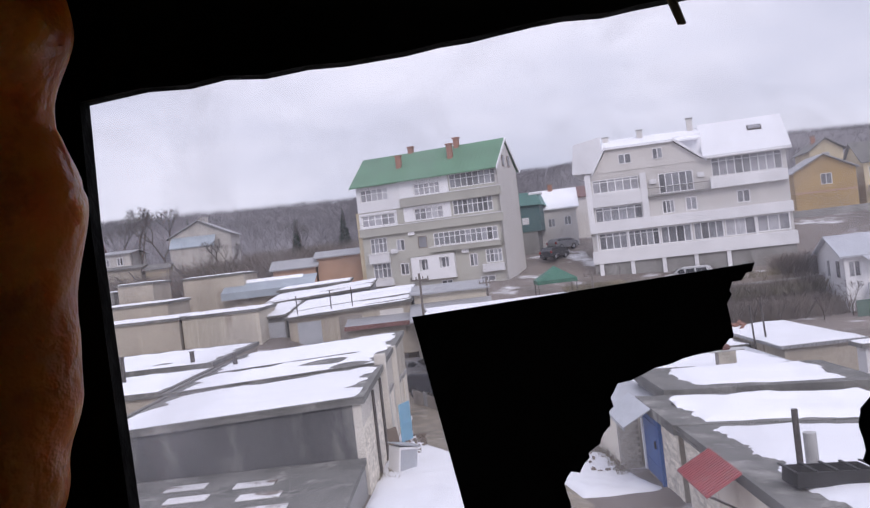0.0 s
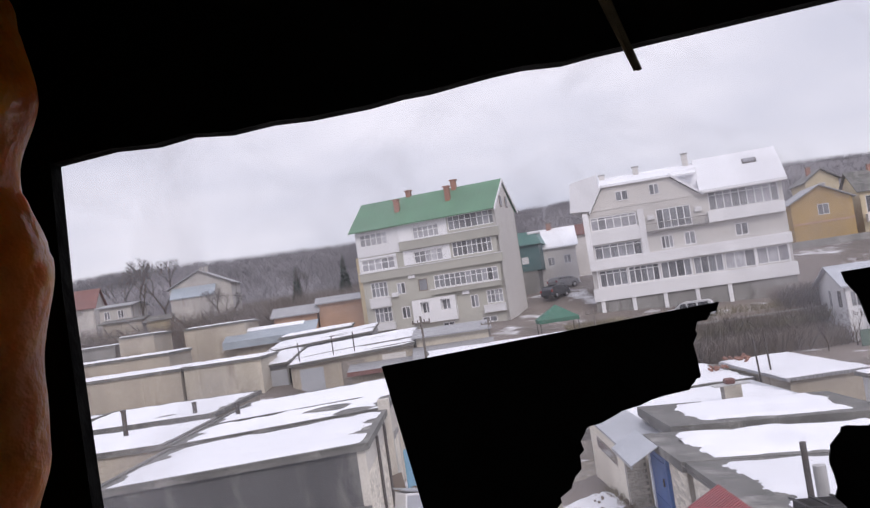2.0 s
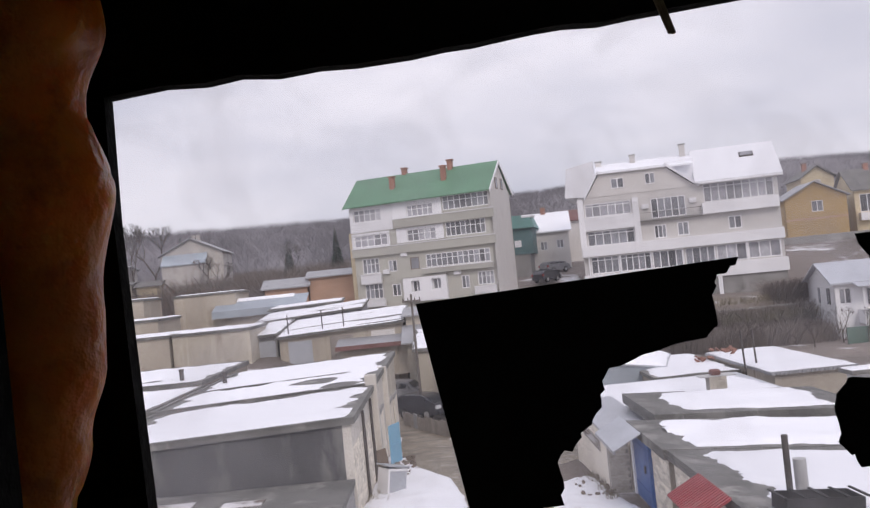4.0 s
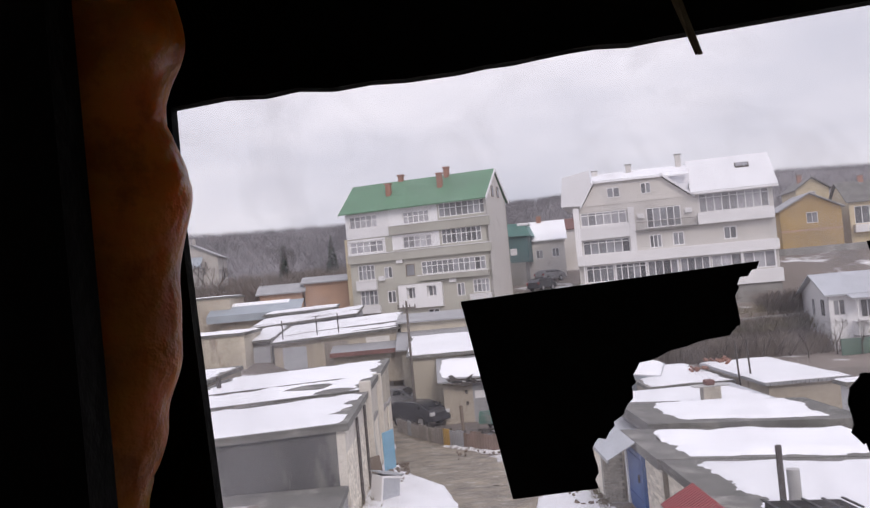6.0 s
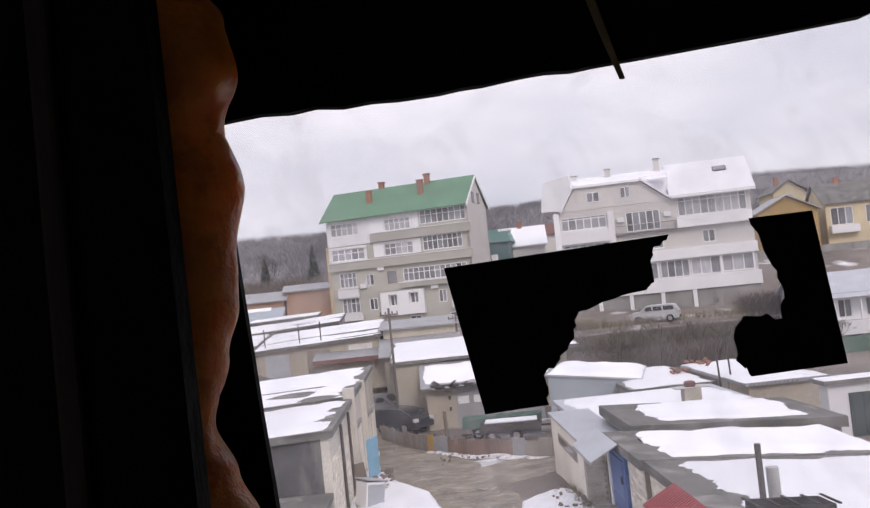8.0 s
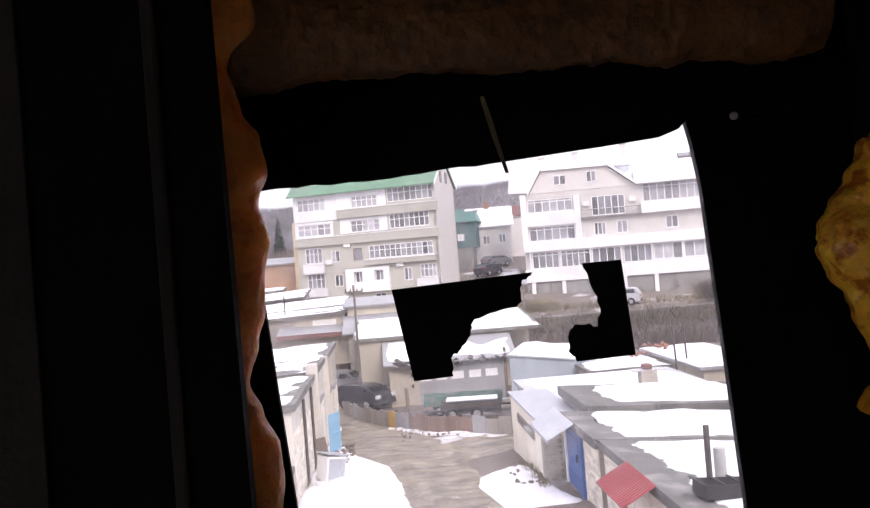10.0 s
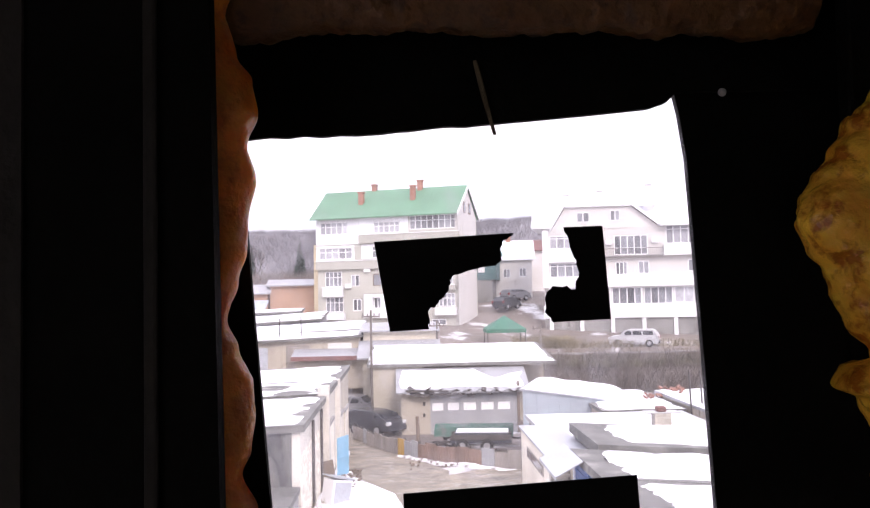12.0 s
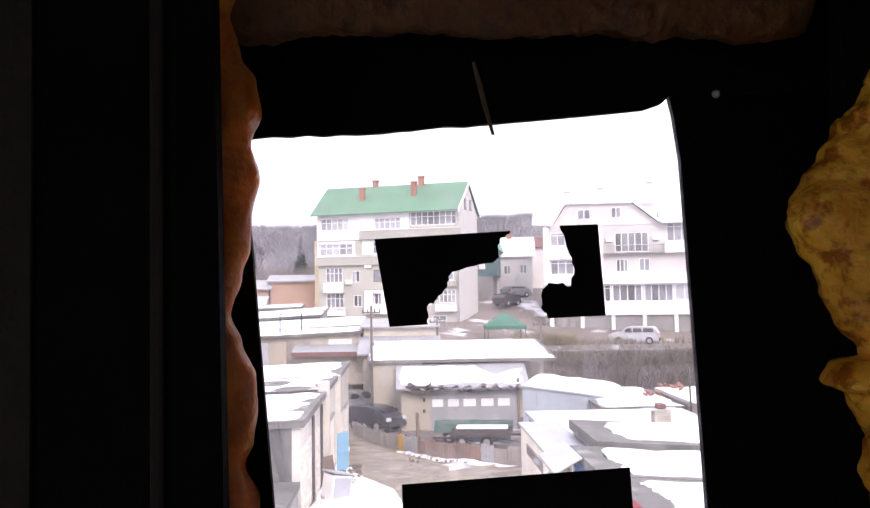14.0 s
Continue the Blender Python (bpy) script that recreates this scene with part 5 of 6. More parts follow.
# ---- terrace with retaining wall ----
wall = thing("retaining_wall", Matrix.Translation((0, 0, 0)), "old stone retaining wall overgrown with dry weeds", "wall", kind="structure")
rnd = random.Random(11)
part("backing", bar(9.8, 46, 76.3, 76.9, -2.4, 1.0), CONCRETE, wall)
stone = [bar(-0.5, 0.5, -0.12, 0.1, 0, 0.46, 0.04), bar(-0.36, 0.36, -0.15, 0.1, 0.02, 0.5, 0.05), bar(-0.6, 0.6, -0.1, 0.1, 0.0, 0.44, 0.05)]
stone = [mesh_of(b, "stone", mat("wall_stone", (0.20, 0.175, 0.15), 0.95, 0.45, 0.8, 10, 0.5)) for b in stone]
for row in range(6):
    x = 10 + (row % 2) * 0.4
    while x < 36:
        s = rnd.choice(stone)
        w = s.vertices[0].co.x
        ob = new("stone", s)
        ob.parent = wall
        ob.location = (x + 0.5, 76.3, -2.2 + row * 0.53)
        x += 0.98 if s is stone[0] else 0.74 if s is stone[1] else 1.22
car(on_land(21.2, 78.6, 158, -0.1), CARWHITE, "white off-road car parked on the terrace", 4.5, 1.8, 1.6)
tent = thing("market_tent", Matrix.Translation((7.75, 66, terrain(7.75, 66))), "green pyramid canopy tent on four posts", "tent")
h0 = 3.75 - terrain(7.4, 66)
bm = bmesh.new()
pk = bm.verts.new((0, 0, h0 + 1.0))
cs = [bm.verts.new((1.5 * a, 1.5 * b, h0)) for a, b in ((-1, -1), (1, -1), (1, 1), (-1, 1))]
lo = [bm.verts.new((1.5 * a, 1.5 * b, h0 - 0.28)) for a, b in ((-1, -1), (1, -1), (1, 1), (-1, 1))]
for i in range(4):
    bm.faces.new((cs[i], cs[(i + 1) % 4], pk))
    bm.faces.new((lo[i], lo[(i + 1) % 4], cs[(i + 1) % 4], cs[i]))
part("canopy", bm, GREENTARP, tent)
for a in (-1.42, 1.42):
    for b in (-1.42, 1.42):
        part("leg", bar(a - 0.03, a + 0.03, b - 0.03, b + 0.03, 0, h0), DARKMETAL, tent)


# ---- houses further off ----
def house(x, y, turn, w, d, eave, ridge, base, wall_m, roof_m, label, wins=(), gable="x", chim=True):
    """A gabled house: walls, two roof slopes, windows with frames, a chimney."""
    hs = thing("house", pose(x, y, base, 0, 0, turn), label, "house")
    e, r = eave - base, ridge - base
    holes = [(a, b - base, c, t - base) for a, b, c, t, k in wins]
    part("wall", holed(0, w, -1.5, e, holes), wall_m, hs)
    part("wall", bar(0, 0.25, 0.2, d, -1.5, e), wall_m, hs)
    part("wall", bar(w - 0.25, w, 0.2, d, -1.5, e), wall_m, hs)
    part("wall", bar(0.25, w - 0.25, d - 0.25, d, -1.5, e), wall_m, hs)
    for a, b, c, t, k in wins:
        window(hs, a, b - base, c, t - base, k, bar_w=0.08)
    if gable == "x":
        for s in (0, 1):
            q = [(-0.4, e - 0.15), (d / 2, r), (d / 2, r + 0.14), (-0.4, e)]
            part("roof", prism([(d - yy, zz) for yy, zz in q] if s else q, "x", -0.4, w + 0.4), roof_m, hs)
        for u in (0, w - 0.25):
            part("gable", prism([(0.0, e - 0.01), (d, e - 0.01), (d / 2, r - 0.05)], "x", u, u + 0.25), wall_m, hs)
    else:
        for s in (0, 1):
            q = [(-0.4, e - 0.15), (w / 2, r), (w / 2, r + 0.14), (-0.4, e)]
            part("roof", prism([(w - xx, zz) for xx, zz in q] if s else q, "y", -0.5, d + 0.4), roof_m, hs)
        part("gable", prism([(0.0, e - 0.01), (w, e - 0.01), (w / 2, r - 0.05)], "y", 0.0, 0.25), wall_m, hs)
    if chim:
        c = part("chimney", bar(w * 0.3, w * 0.3 + 0.6, d * 0.45, d * 0.45 + 0.6, r - 1.2, r + 0.8), REDBRICK, hs, "brick chimney")
        part("cap", bar(w * 0.3 - 0.08, w * 0.3 + 0.68, d * 0.45 - 0.08, d * 0.45 + 0.68, r + 0.8, r + 0.9), CONCRETE, c)
    return hs


house(11.7, 108, -6, 4.5, 7, 10.7, 13.1, 6.5, PALEWALL, SNOW, "pale house with a snow-covered roof", ((0.9, 8.4, 1.8, 9.5, 2), (2.9, 8.5, 3.8, 9.6, 2)))
house(16.6, 116, -10, 2.4, 6, 12.2, 13.6, 6.5, PALEWALL, DULLRED, "narrow pale house with a reddish roof", (), chim=False)
tl = thing("teal_house", pose(8.7, 104, 5.0, 0, 0, -12), "tall shed clad in dark teal sheet with a small window", "building")
part("wall", bar(-0.9, 2.6, 0, 5, 3.1, 6.3), TEAL, tl)
part("lower_wall", bar(-0.8, 2.1, 0.1, 4.5, -1, 3.1), CONCRETE, tl)
part("roof", prism([(-1.0, 6.3), (3.0, 6.2), (2.4, 7.7), (0.0, 7.8)], "y", -0.4, 5.2), LIGHTTEAL, tl, "lighter teal sheet roof")
part("window", bar(0.4, 1.2, -0.06, -0.003, 4.0, 4.8), WHITE, tl)
part("snow_edge", bar(1.5, 3.0, -0.45, 1.2, 7.4, 7.75, 0.1), SNOW, tl, "lump of melting snow")
for k, (x, y, turn, pm) in enumerate(((13.6, 104, 36, CARGREY), (11.9, 99, 50, CARDARK))):
    car(on_land(x, y, turn), pm, ("grey", "dark")[k] + " car parked between the blocks under snow", 3.7, 1.6, 1.4)
yel = house(44.6, 111, -8, 7.5, 8, 11.7, 13.7, 5.0, YELLOWWALL, GREYSHEET, "ochre house with an arched gable roof", ((3.2, 9.9, 4.6, 11.3, 2),), gable="y", chim=False)
part("plinth", bar(-0.1, 7.6, -0.12, -0.004, -2, 1.8), CONCRETE, yel, "grey concrete base wall")
part("string_course", bar(-0.05, 7.55, -0.08, -0.003, 3.95, 4.15), BROWNWALL, yel)
part("gutter", bar(0.2, 6.6, -0.06, -0.003, 1.4, 1.6), CONCRETE, yel)
single("yard_wall", bar(41, 68, 107.6, 108, 3.0, 6.9, 0.02), CONCRETE, "grey concrete wall below the ochre house", "wall", kind="structure")
house(51.6, 122, -8, 4.4, 8, 15.0, 16.6, 8.0, CREAMWALL, ROOFING, "cream house with a dark gabled roof", ((1.6, 13.6, 2.6, 14.7, 2),), gable="y")
house(39.5, 124, -8, 6.5, 8, 13.2, 15.6, 8.0, PALEWALL, ROOFING, "pale house with a dark roof behind", ())
hb = house(54.0, 112, -8, 9, 8, 12.2, 15.0, 5.0, CREAMWALL, ROOFING, "yellow-cream house with white balcony windows", ((0.6, 9.3, 3.4, 11.6, 3), (5, 9.3, 7, 11.6, 2)))
part("balcony", bar(0.3, 3.8, -0.9, -0.003, 3.2, 4.2), WHITE, hb)
wh = house(31.4, 70.0, -7, 8.4, 7.2, 2.75, 4.25, -2.0, WHITE, ZINC, "white house with a veranda balcony and grey roof", ((0.3, 1.0, 1.25, 2.3, 2), (2.4, 0.7, 3.5, 2.2, 2), (4.6, 0.7, 6.4, 2.2, 3)), chim=False)
part("balcony", bar(1.65, 7.6, -1.4, -0.01, 1.4, 2.5), WHITE, wh, "white boarded veranda balcony")
part("veranda_roof", prism([(-1.7, 4.35), (-0.35, 4.62), (-0.35, 4.7), (-1.7, 4.43)], "x", 1.3, 8.8), ZINC, wh)
for u in (1.7, 3.7, 5.7, 7.45):
    part("post", bar(u, u + 0.12, -1.36, -1.24, -1.0, 4.38), WHITE, wh)
for y0, y1 in ((1.0, 2.0), (3.6, 4.3)):
    w = part("window", bar(-0.05, -0.003, y0, y1, 2.9, 4.4), WHITEPLASTIC, wh)
    for k in range(2):
        part("pane", bar(-0.07, -0.04, y0 + 0.06 + k * (y1 - y0) / 2, y0 - 0.04 + (k + 1) * (y1 - y0) / 2, 2.98, 4.32), PANE, w)
for k in range(6):
    part("stored_board", bar(2.0 + k * 0.85, 2.65 + k * 0.85, -0.5, -0.4, -0.8, 0.9 + 0.25 * math.sin(k * 2)), (BROWNWOOD, RUSTWOOD)[k % 2], wh)
single("garden_fence", bar(30.5, 44, 66.6, 66.68, -2.4, -0.55), GREENFENCE, "dull green sheet fence before the white house", "fence", kind="structure")
br = house(-15.6, 101.5, 4, 5.6, 7, 7.9, 8.5, 4.0, BROWNWALL, GREYSHEET, "long brown brick workshop with a sheet roof", (), chim=False)
sh = house(-20.6, 100, 4, 4.9, 6, 7.0, 7.9, 4.0, BROWNWALL, GREYSHEET, "low brown shed with a pale sheet roof", (), chim=False)
h1 = house(-41.9, 130, 5, 9.2, 9, 13.6, 15.9, 6.5, FARWALL, GREYSHEET, "tall pale gabled house on the slope", ((3.2, 14.0, 4.2, 15.0, 2),), gable="y", chim=False)
part("lean_to_roof", prism([(-2.4, 5.4), (0, 7.0), (0, 7.15), (-2.4, 5.55)], "x", 0.4, 7.0), BLUESHEET, h1)
part("lean_to", bar(0.6, 6.7, -2.2, -0.01, -2.0, 5.4), FARWALL, h1)
for u in (4.3, 5.0):
    part("chimney", bar(u, u + 0.5, 3.0, 3.5, 8.6, 10.1), FARWALL, h1)
house(-51.6, 127, 3, 4.6, 8, 12.2, 12.6, 6.5, FARWALL, GREYSHEET, "square pale house below bare trees", ((0.6, 10.4, 1.5, 11.6, 2), (2.6, 10.4, 3.5, 11.6, 2)), chim=False)
house(-50.2, 124, 3, 5.6, 5, 9.8, 10.1, 5.5, BEIGE, ROOFING, "beige block with a flat roof below a pale house", (), chim=False)
house(-44.0, 124.5, 8, 3.2, 5, 9.3, 9.9, 5.5, CREAMWALL, ROOFING, "narrow cream shed on the slope", (), chim=False)
house(-67, 141, 8, 8.5, 8, 13.2, 16.4, 7.0, FARWALL, DULLRED, "house with a red roof among trees", ((2, 9, 3.2, 10.6, 2),))


# ---- trees, bushes, woods ----
def bare_tree(x, y, tall, seed, label, spread=0.5, group="bare trees", base=None):
    rnd = random.Random(seed)
    t = thing("bare_tree", Matrix.Translation((x, y, terrain(x, y) if base is None else base)), label, "tree", group)
    trunk, twigs = bmesh.new(), bmesh.new()

    def grow(p, d, length, r, depth):
        q = p + d * length
        rod(trunk if depth > 3 else twigs, p, q, max(r, 0.0013 * tall), max(r * 0.7, 0.0011 * tall), 6 if depth > 3 else 3)
        if depth:
            for _ in range(rnd.choice((2, 3, 3))):
                e = (d + Vector((rnd.uniform(-1, 1), rnd.uniform(-1, 1), rnd.uniform(-0.2, 0.7))) * spread).normalized()
                grow(q, e, length * rnd.uniform(0.62, 0.82), r * 0.6, depth - 1)
    grow(Vector((0, 0, -0.1)), Vector((0, 0, 1)), tall * 0.27, tall * 0.018, 6)
    part("trunk", trunk, BARK, t)
    part("crown", twigs, DARKTWIG, t, "bare winter twigs")
    return t


bare_tree(-46.6, 131, 14.0, 1, "large bare tree beside pale houses", 0.64)
bare_tree(-43.2, 131, 13.6, 2, "large bare tree beside pale houses", 0.64)
bare_tree(-51, 134, 11, 3, "bare tree behind a pale house", 0.7)
bare_tree(-56, 126, 7, 4, "bare tree on the slope", 0.7)
bare_tree(-33.5, 126, 6.5, 5, "bare tree on the slope", 0.7)
bare_tree(-31, 122, 7.0, 6, "bare tree on the slope", 0.75)
bare_tree(-24, 140, 8, 7, "bare tree on the slope", 0.75)
bare_tree(-60, 118, 7, 17, "bare tree on the slope", 0.75)
bare_tree(30.6, 67.6, 3.6, 8, "small bare fruit tree by a white house", 0.8, base=-1.8)
bare_tree(32.0, 66.4, 3.2, 9, "small bare fruit tree by a white house", 0.8, base=-1.8)
bare_tree(28.0, 66.8, 2.6, 12, "small bare fruit tree by a white house", 0.8, base=-1.8)


def fir(x, y, tall, seed):
    rnd = random.Random(seed)
    t = thing("fir_tree", Matrix.Translation((x, y, terrain(x, y))), "dark narrow fir tree", "tree", "fir trees")
    bm = bmesh.new()
    rod(bm, (0, 0, -0.1), (0, 0, tall), tall * 0.02, 0.02, 6)
    part("trunk", bm, BARK, t)
    bm = bmesh.new()
    for k in range(150):
        f = 0.12 + 0.88 * k / 150
        r, a = (1 - f) * tall * 0.2 + 0.1, rnd.random() * math.tau
        c = Vector((0, 0, tall * f))
        tip = c + Vector((math.cos(a) * r, math.sin(a) * r, -r * 0.35))
        w = Vector((-math.sin(a), math.cos(a), 0)) * r * 0.28
        mid = c.lerp(tip, 0.6)
        bm.faces.new([bm.verts.new(p) for p in (c, mid + w, tip, mid - w)])
        bm.faces.new([bm.verts.new(p) for p in (c, mid + Vector((0, 0, r * 0.15)), tip, mid - Vector((0, 0, r * 0.2)))])
    part("crown", bm, NEEDLE, t, "dark needled branches")


fir(-40.2, 135, 9.6, 1)
fir(-26.5, 152, 8.0, 4)
fir(-18.0, 152, 9.0, 6)


def brush(name, spots, material, label, tall, seed, count):
    """Thickets of thin upright twigs, one mesh."""
    rnd = random.Random(seed)
    verts, faces = [], []
    for x0, x1, y0, y1, zz in spots:
        for _ in range(count):
            x, y = rnd.uniform(x0, x1), rnd.uniform(y0, y1)
            b = terrain(x, y) if zz is None else zz
            for _ in range(5):
                h = tall * rnd.uniform(0.5, 1.1)
                dx, dy, w = rnd.gauss(0, 0.6) * h, rnd.gauss(0, 0.6) * h, 0.007 * tall + 0.006
                i = len(verts)
                verts += [(x - w, y, b - 0.1), (x + w, y, b - 0.1), (x + dx * 0.5 + w * 0.7, y + dy * 0.5, b + h * 0.6), (x + dx, y + dy, b + h), (x + dx * 0.5 - w * 0.7, y + dy * 0.5, b + h * 0.6)]
                faces.append((i, i + 1, i + 2, i + 3, i + 4))
    me = bpy.data.meshes.new(name)
    me.from_pydata(verts, [], faces)
    me.materials.append(material)
    return tagged(new(name, me), label, "bushes", kind="stuff")


brush("thicket", [(10, 34, 72.5, 76.0, None), (12, 32, 69, 73, None), (10, 34, 74.5, 76.2, None), (29, 34, 77.2, 79, None)], TWIG, "tangled bare bushes in front of the stone wall", 1.9, 5, 700)
brush("thicket", [(-60, -26, 104, 130, None), (-28, -12, 108, 130, None), (-40, -12, 130, 170, None)], TWIG, "bare scrub on the slope below the hills", 3.2, 6, 800)
brush("thicket", [(9.5, 36, 74.8, 76.1, 0.2), (9.5, 36, 75.6, 76.2, -0.8)], TWIG, "dry weeds and bushes hanging over the stone wall", 1.3, 15, 420)
brush("thicket", [(-34, -26, 104, 116, None), (-24, -20, 104, 112, None)], TWIG, "tall bare scrub behind the garages", 4.2, 16, 200)
brush("thicket", [(10, 36, 70, 76.2, None), (10, 36, 76.8, 78, None), (10.5, 16, 78, 84, None)], DRYGRASS, "clumps of dry straw-coloured grass on the terrace slope", 0.9, 18, 700)
brush("thicket", [(12, 34, 73, 76.2, 0.0), (17, 30, 75.0, 76.2, -1.2)], WEED, "green-brown winter weeds on the terrace slope", 1.1, 19, 260)
brush("thicket", [(-2.9, -2.3, 25.5, 33, None), (3.9, 4.15, 23, 28, None)], DRYGRASS, "dry weeds along the garage walls", 0.28, 20, 60)
brush("woods", [(-160, -30, 250, 400, None), (-40, 80, 250, 420, None), (80, 260, 250, 430, None), (-330, -140, 260, 430, None), (-340, 340, 400, 480, None)], HAZEWOODS, "leafless woods covering the hills, distance haze put into their grey", 2.9, 7, 6000)

# ---- the dark room and its small window ----
PA, PB = -0.0355, 0.197


def on_pane(x, z, off=0.0):
    """A place on the leaning pane at x, z, moved off towards the room."""
    return Vector((x, PA * x + PB * (z - 6.5) - off, z))


def slab_shape(points, thick, off, torn=0.0, seed=0):
    """A thin piece in the pane's plane with the given outline; torn edges are roughened."""
    ring = []
    for i, p in enumerate(points):
        q = points[(i + 1) % len(points)]
        n = 5 if torn and p[2] else 1
        for k in range(n):
            f = k / n
            x, z = p[0] + (q[0] - p[0]) * f, p[1] + (q[1] - p[1]) * f
            if n > 1 and k:
                x += torn * noise.noise(Vector((x * 300, z * 300, seed)))
                z += torn * noise.noise(Vector((x * 300, z * 300, seed + 5)))
            ring.append((x, z))
    bm = bmesh.new()
    lo, hi = [bm.verts.new(on_pane(x, z, off)) for x, z in ring], [bm.verts.new(on_pane(x, z, off + thick)) for x, z in ring]
    bm.faces.new(lo)
    bm.faces.new(hi[::-1])
    for i in range(len(ring)):
        j = (i + 1) % len(ring)
        bm.faces.new((lo[i], hi[i], hi[j], lo[j]))
    bmesh.ops.recalc_face_normals(bm, faces=bm.faces[:])
    return bm


pane_ob = single("window_pane", slab_shape([(-0.22, 5.95, 0), (0.45, 5.95, 0), (0.45, 6.75, 0), (-0.22, 6.75, 0)], 0.003, -0.004), GLASS, "dusty streaked window pane", "window", kind="structure")
pane_ob.visible_shadow = False
group = "torn black film on the pane"
single("film_scrap", slab_shape([(0.0219, 6.499, 0), (0.164, 6.5056, 1), (0.1520, 6.4955, 1), (0.1505, 6.478, 1), (0.145, 6.4725, 1), (0.1168, 6.468, 1), (0.100, 6.461, 1), (0.0965, 6.448, 1), (0.0865, 6.4365, 1), (0.0752, 6.4275, 1), (0.0758, 6.4103, 0), (0.037, 6.4085, 0)], 0.001, 0.0, 0.0035, 1), TAPE, "torn black film stuck on the glass, shaped like a seven", "film", group)
single("film_scrap", slab_shape([(0.2153, 6.5105, 0), (0.2550, 6.5112, 0), (0.2568, 6.4168, 0), (0.1985, 6.4147, 1), (0.1913, 6.425, 1), (0.194, 6.4429, 1), (0.2023, 6.4507, 1), (0.2236, 6.447, 1), (0.228, 6.464, 1), (0.2224, 6.4842, 1)], 0.001, 0.0, 0.0035, 2), TAPE, "torn strip of black film stuck on the glass", "film", group)
single("film_scrap", slab_shape([(0.0474, 6.2563, 0), (0.2703, 6.2692, 0), (0.271, 6.18, 0), (0.050, 6.175, 0)], 0.001, 0.0), TAPE, "straight-cut sheet of black film on the glass", "film", group)

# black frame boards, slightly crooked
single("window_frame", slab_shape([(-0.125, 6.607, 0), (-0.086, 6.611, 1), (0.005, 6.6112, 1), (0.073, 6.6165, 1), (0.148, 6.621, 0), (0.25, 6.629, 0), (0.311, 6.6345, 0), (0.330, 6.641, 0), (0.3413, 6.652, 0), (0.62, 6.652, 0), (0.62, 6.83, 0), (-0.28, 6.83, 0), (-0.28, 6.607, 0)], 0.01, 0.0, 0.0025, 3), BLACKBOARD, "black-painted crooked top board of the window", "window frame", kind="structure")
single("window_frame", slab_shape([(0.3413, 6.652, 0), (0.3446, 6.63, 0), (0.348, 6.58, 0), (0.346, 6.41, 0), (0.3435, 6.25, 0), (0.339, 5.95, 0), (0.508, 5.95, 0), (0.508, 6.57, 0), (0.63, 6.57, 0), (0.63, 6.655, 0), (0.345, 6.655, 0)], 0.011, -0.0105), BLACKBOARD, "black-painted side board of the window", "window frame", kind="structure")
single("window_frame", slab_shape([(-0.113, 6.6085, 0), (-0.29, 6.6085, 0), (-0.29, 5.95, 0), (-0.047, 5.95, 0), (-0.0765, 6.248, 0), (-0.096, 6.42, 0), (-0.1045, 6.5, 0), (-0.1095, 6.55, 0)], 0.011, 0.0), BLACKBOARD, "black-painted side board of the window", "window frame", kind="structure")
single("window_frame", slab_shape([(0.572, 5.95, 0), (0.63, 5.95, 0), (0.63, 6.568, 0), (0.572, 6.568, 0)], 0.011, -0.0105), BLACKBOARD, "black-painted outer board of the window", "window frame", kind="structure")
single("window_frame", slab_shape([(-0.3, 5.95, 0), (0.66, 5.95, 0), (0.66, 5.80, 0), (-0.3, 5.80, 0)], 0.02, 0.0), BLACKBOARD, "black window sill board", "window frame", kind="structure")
bm = bmesh.new()
for k in range(6):
    f, g = k / 6, (k + 1) / 6
    for o in (-0.0009, 0.0002, 0.0011):
        a = on_pane(0.130 + 0.018 * f + o * (1 + 2 * f * (1 - f)), 6.69 - 0.082 * f, 0.0130 + 0.002 * math.sin(f * 3))
        b = on_pane(0.130 + 0.018 * g + o * (1 + 2 * g * (1 - g)), 6.69 - 0.082 * g, 0.0130 + 0.002 * math.sin(g * 3))
        rod(bm, a, b, 0.0012 + 0.0006 * math.sin(f * 5 + o * 900), 0.0012 + 0.0006 * math.sin(g * 5 + o * 900), 6)
single("thread", bm, THREAD, "frayed thread hanging from the top board", "thread")
bm = bmesh.new()
bmesh.ops.create_icosphere(bm, subdivisions=2, radius=0.0045)
single("paint_drip", bm, PIPEGREY, "small pale drip on the black board", "drip", m=Matrix.Translation(on_pane(0.388, 6.65, 0.012)))


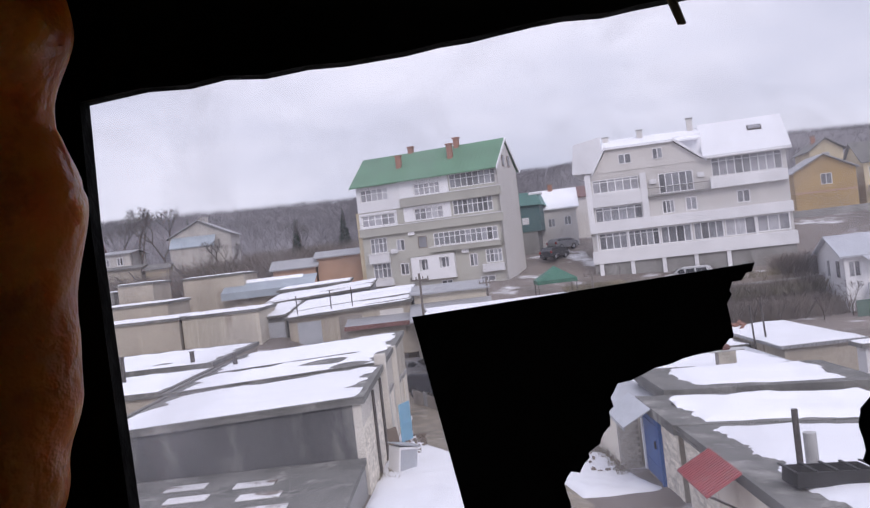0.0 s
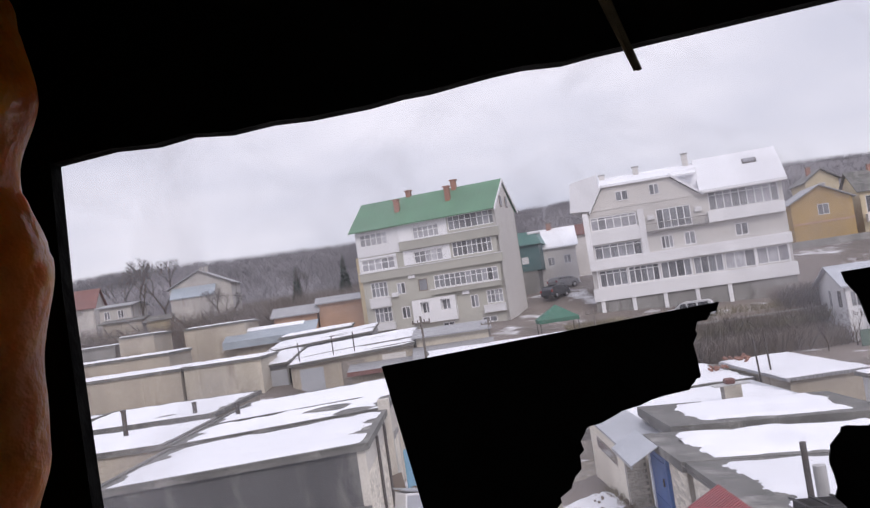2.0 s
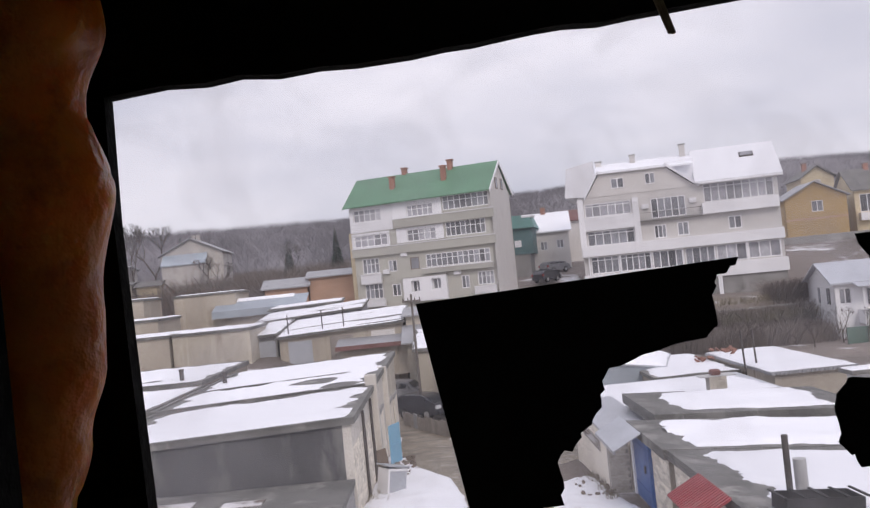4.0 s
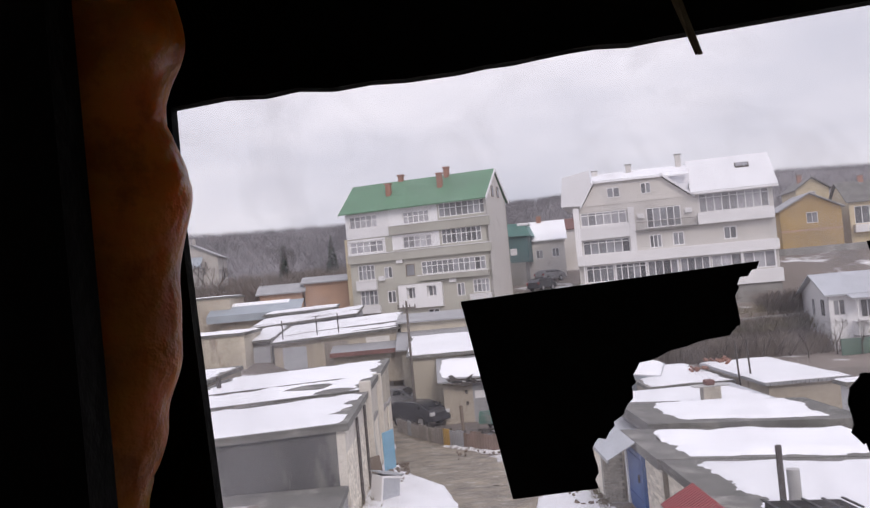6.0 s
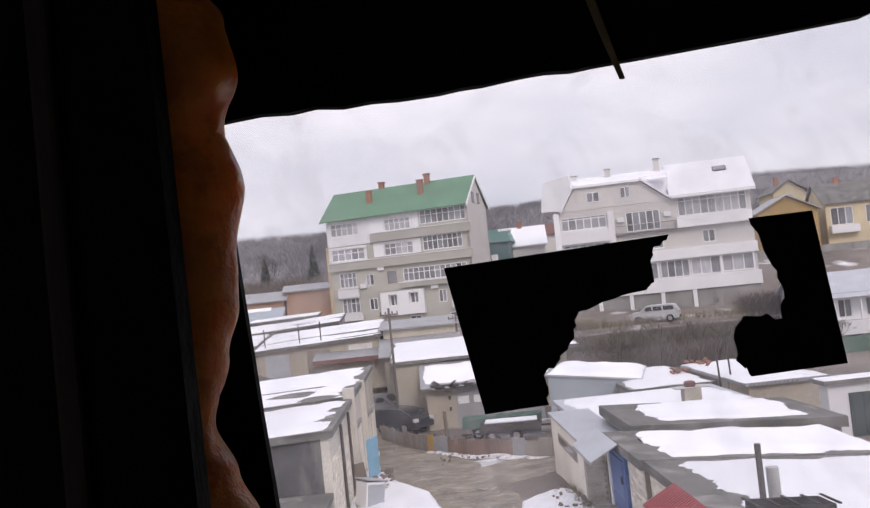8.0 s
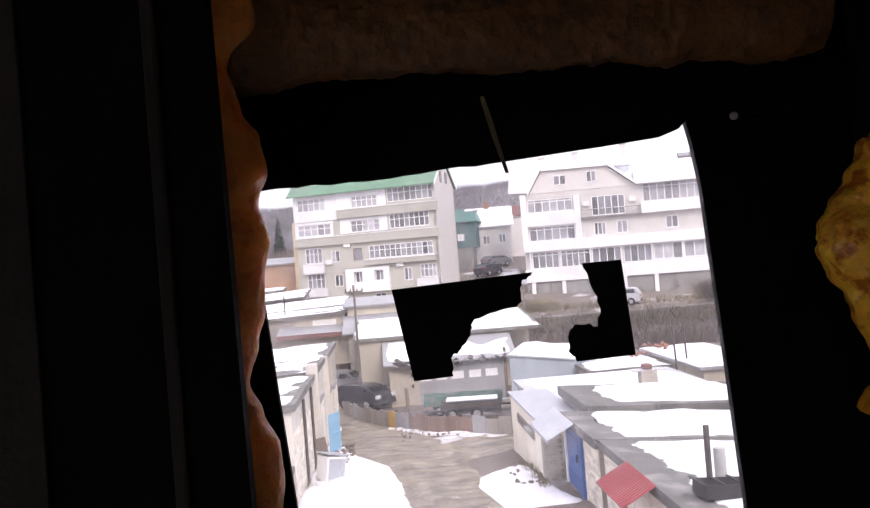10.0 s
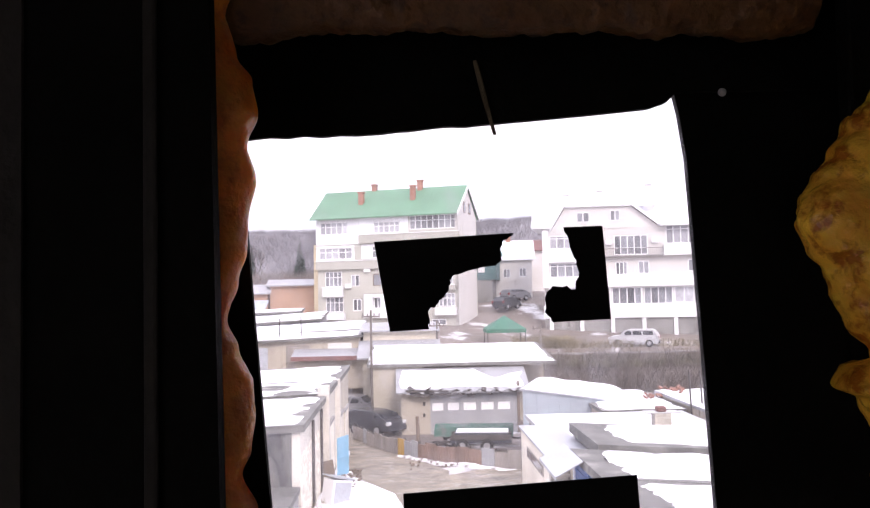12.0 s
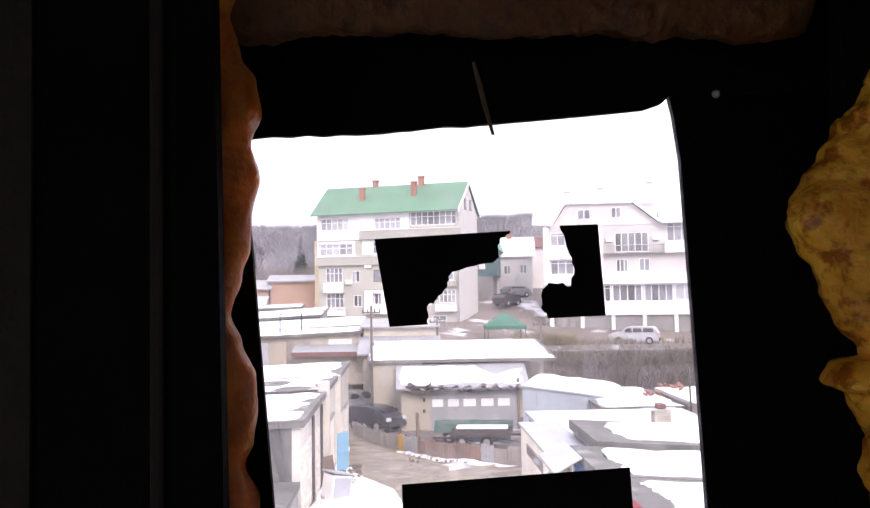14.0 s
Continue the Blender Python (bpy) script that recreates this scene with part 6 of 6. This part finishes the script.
def foam(name, start, end, bulges, thick, seed, label, flat=0.75, side=(1, 0, 0), lump=1.0, material=None):
    """A bead of expanding foam: a swollen tube with round bulges, folds and pits along its line."""
    s, e = Vector(start), Vector(end)
    d = (e - s).normalized()
    toward = Vector(side)
    other = d.cross(toward).normalized()
    L = (e - s).length
    bm = bmesh.new()
    n, seg, rings = 220, 40, []
    for i in range(n + 1):
        f = i / n
        c = s.lerp(e, f)
        ring = []
        for k in range(seg):
            a = math.tau * k / seg
            o = toward * math.cos(a) + other * math.sin(a) * flat
            r = thick
            for at, wide, amp, lean in bulges:
                r += amp * math.exp(-(((f - at) / wide) ** 2)) * (0.55 + 0.45 * math.cos(a - lean))
            p = c + o * r
            r += lump * 0.0025 * noise.fractal(p * 40 + Vector((seed, 0, 0)), 0.8, 2, 3) + 0.002 * lump * abs(noise.noise(p * 62 + Vector((0, seed, 0))))
            ring.append(bm.verts.new(c + o * r))
        rings.append(ring)
    for a, b in zip(rings, rings[1:]):
        for k in range(seg):
            bm.faces.new((a[k], a[(k + 1) % seg], b[(k + 1) % seg], b[k]))
    bm.faces.new(rings[0][::-1])
    bm.faces.new(rings[-1])
    bmesh.ops.recalc_face_normals(bm, faces=bm.faces[:])
    return single(name, bm, material or FOAM, label, "foam", "expanding foam round the window", smooth=True)


def foam_edge(name, edge, inner, y, deep, seed, label, material, lump, nubs=()):
    """A bead of foam that swelled out over a board: its free edge follows (z, x) swellings."""
    zs, xs = [p[0] for p in edge], [p[1] for p in edge]
    bm = bmesh.new()
    n, seg, rings = 260, 56, []
    for i in range(n + 1):
        zz = zs[0] + (zs[-1] - zs[0]) * i / n
        k = max(0, min(len(zs) - 2, sum(1 for v in zs if v > zz) - 1))
        f = min(1.0, max(0.0, (zs[k] - zz) / (zs[k] - zs[k + 1])))
        f = f * f * (3 - 2 * f)
        free = xs[k] * (1 - f) + xs[k + 1] * f
        half = abs(free - inner) / 2
        c = Vector(((free + inner) / 2, y, zz))
        ring = []
        for q in range(seg):
            a = math.tau * q / seg
            o = Vector((math.cos(a) * half, math.sin(a) * deep * (0.5 + 0.5 * half / 0.06), 0))
            p = c + o
            for nx, ny, nz, r, amp in nubs:
                e = (p - Vector((nx, ny, nz))).length / r
                if e < 1:
                    p += o.normalized() * amp * (1 - e * e) ** 0.5
            rough = 0.6 * noise.fractal(p * 34 + Vector((seed, 0, 0)), 0.9, 2, 4) - 0.9 * max(0.0, 0.12 - abs(noise.noise(p * 30 + Vector((0, seed, 0))))) / 0.12
            ring.append(bm.verts.new(p + o.normalized() * lump * rough))
        rings.append(ring)
    for a, b in zip(rings, rings[1:]):
        for q in range(seg):
            bm.faces.new((a[q], a[(q + 1) % seg], b[(q + 1) % seg], b[q]))
    bm.faces.new(rings[0][::-1])
    bm.faces.new(rings[-1])
    bmesh.ops.recalc_face_normals(bm, faces=bm.faces[:])
    return single(name, bm, material, label, "foam", "expanding foam round the window", smooth=True)


foam_edge("foam_bead", [(6.84, -0.10), (6.76, -0.085), (6.72, -0.115), (6.677, -0.105), (6.652, -0.090), (6.62, -0.085), (6.5905, -0.0955), (6.557, -0.087), (6.518, -0.0955), (6.49, -0.0965), (6.461, -0.105), (6.424, -0.116), (6.397, -0.105), (6.365, -0.092), (6.334, -0.090), (6.302, -0.094), (6.279, -0.103), (6.247, -0.088), (6.2, -0.082), (6.12, -0.10), (6.0, -0.09)], -0.19, -0.055, 0.032, 1.0, "orange-brown hardened foam bulging beside the frame", FOAM, 0.0009, [(-0.088, -0.085, 6.618, 0.02, 0.005)])
foam("foam_bead", (-0.16, -0.02, 6.757), (0.47, -0.025, 6.752), [(0.1, 0.08, 0.010, 0), (0.3, 0.06, 0.003, 0), (0.5, 0.08, 0.005, 0), (0.75, 0.06, 0.006, 0), (0.9, 0.07, 0.010, 0)], 0.045, 2.0, "lumpy foam along the top board, its shade put into a dark brown", side=(0, 0, -1), lump=1.5, material=SHADEDFOAM)
foam_edge("foam_bead", [(6.80, 0.57), (6.70, 0.55), (6.64, 0.512), (6.60, 0.482), (6.571, 0.466), (6.55, 0.45), (6.528, 0.438), (6.506, 0.434), (6.479, 0.442), (6.462, 0.457), (6.44, 0.464), (6.407, 0.479), (6.385, 0.495), (6.3755, 0.496), (6.368, 0.472), (6.348, 0.462), (6.338, 0.486), (6.294, 0.501), (6.262, 0.492), (6.22, 0.50), (6.0, 0.49)], 0.585, -0.06, 0.045, 3.0, "golden lumpy foam swelling over the side board", GOLDFOAM, 0.0045, [(0.455, -0.09, 6.51, 0.036, 0.010), (0.50, -0.095, 6.46, 0.03, 0.011), (0.505, -0.09, 6.56, 0.026, 0.008), (0.49, -0.09, 6.345, 0.026, 0.012), (0.53, -0.1, 6.40, 0.03, 0.012), (0.53, -0.1, 6.29, 0.035, 0.012), (0.545, -0.1, 6.51, 0.022, 0.010), (0.53, -0.105, 6.545, 0.022, -0.022), (0.515, -0.11, 6.485, 0.018, -0.016), (0.49, -0.1, 6.455, 0.016, 0.008), (0.535, -0.11, 6.43, 0.014, -0.010), (0.53, -0.11, 6.355, 0.02, -0.014)])
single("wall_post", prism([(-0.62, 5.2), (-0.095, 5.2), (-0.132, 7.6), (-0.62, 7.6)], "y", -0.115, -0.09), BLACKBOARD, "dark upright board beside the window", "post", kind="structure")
# the batten's near-black colour carries the room's shade too
single("post_edge", bar(-0.175, -0.163, -0.122, -0.115, 5.2, 7.6, 0.003), SHADEBLACK, "thin dark batten on the upright board", "batten")
# added panel that blocks daylight leaking through the gap behind the foam
single("wall_panel", bar(0.49, 1.0, -0.06, -0.035, 5.2, 7.6, 0.004), BLACKBOARD, "dark panel added beside the foam to cover a daylight leak", "panel", kind="structure")

# the room: front wall with the opening (its shade put into the colour), other walls, floor and ceiling
# the unseen left wall has an added gap that lets daylight onto the foam
for name, s, m in (("wall_front_left", (-1.2, -0.28, -0.12, 0.12, 4.8, 7.5), SHADEBLACK), ("wall_front_right", (0.62, 1.6, -0.14, 0.12, 4.8, 7.5), SHADEBLACK), ("wall_front_top", (-0.28, 0.62, 0.06, 0.12, 6.8, 7.5), SHADEBLACK), ("wall_front_bottom", (-0.28, 0.62, -0.16, 0.12, 4.8, 5.87), SHADEBLACK), ("wall_left_near", (-1.4, -1.2, -2.0, -1.75, 4.8, 7.5), ROOMWALL), ("wall_left_far", (-1.4, -1.2, -1.02, 0.12, 4.8, 7.5), ROOMWALL), ("wall_left_lintel", (-1.4, -1.2, -1.75, -1.02, 6.9, 7.5), ROOMWALL), ("wall_right", (1.6, 1.8, -2.0, 0.12, 4.8, 7.5), ROOMWALL), ("wall_back", (-1.2, 1.6, -2.0, -1.8, 4.8, 7.5), ROOMWALL)):
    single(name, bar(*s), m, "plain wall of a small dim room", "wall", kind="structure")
single("ceiling", bar(-1.4, 1.8, -2.0, 0.12, 7.5, 7.7), ROOMWALL, "plain dim ceiling", "ceiling", kind="structure")
single("floor", bar(-1.4, 1.8, -2.0, 0.12, 4.6, 4.8), ROOMWALL, "plain dim floor", "floor", kind="structure")
single("house_wall", bar(-2.8, 2.8, -4.2, 0.1, -1.0, 4.59), CONCRETE, "lower storey wall below the window", "wall", kind="structure")
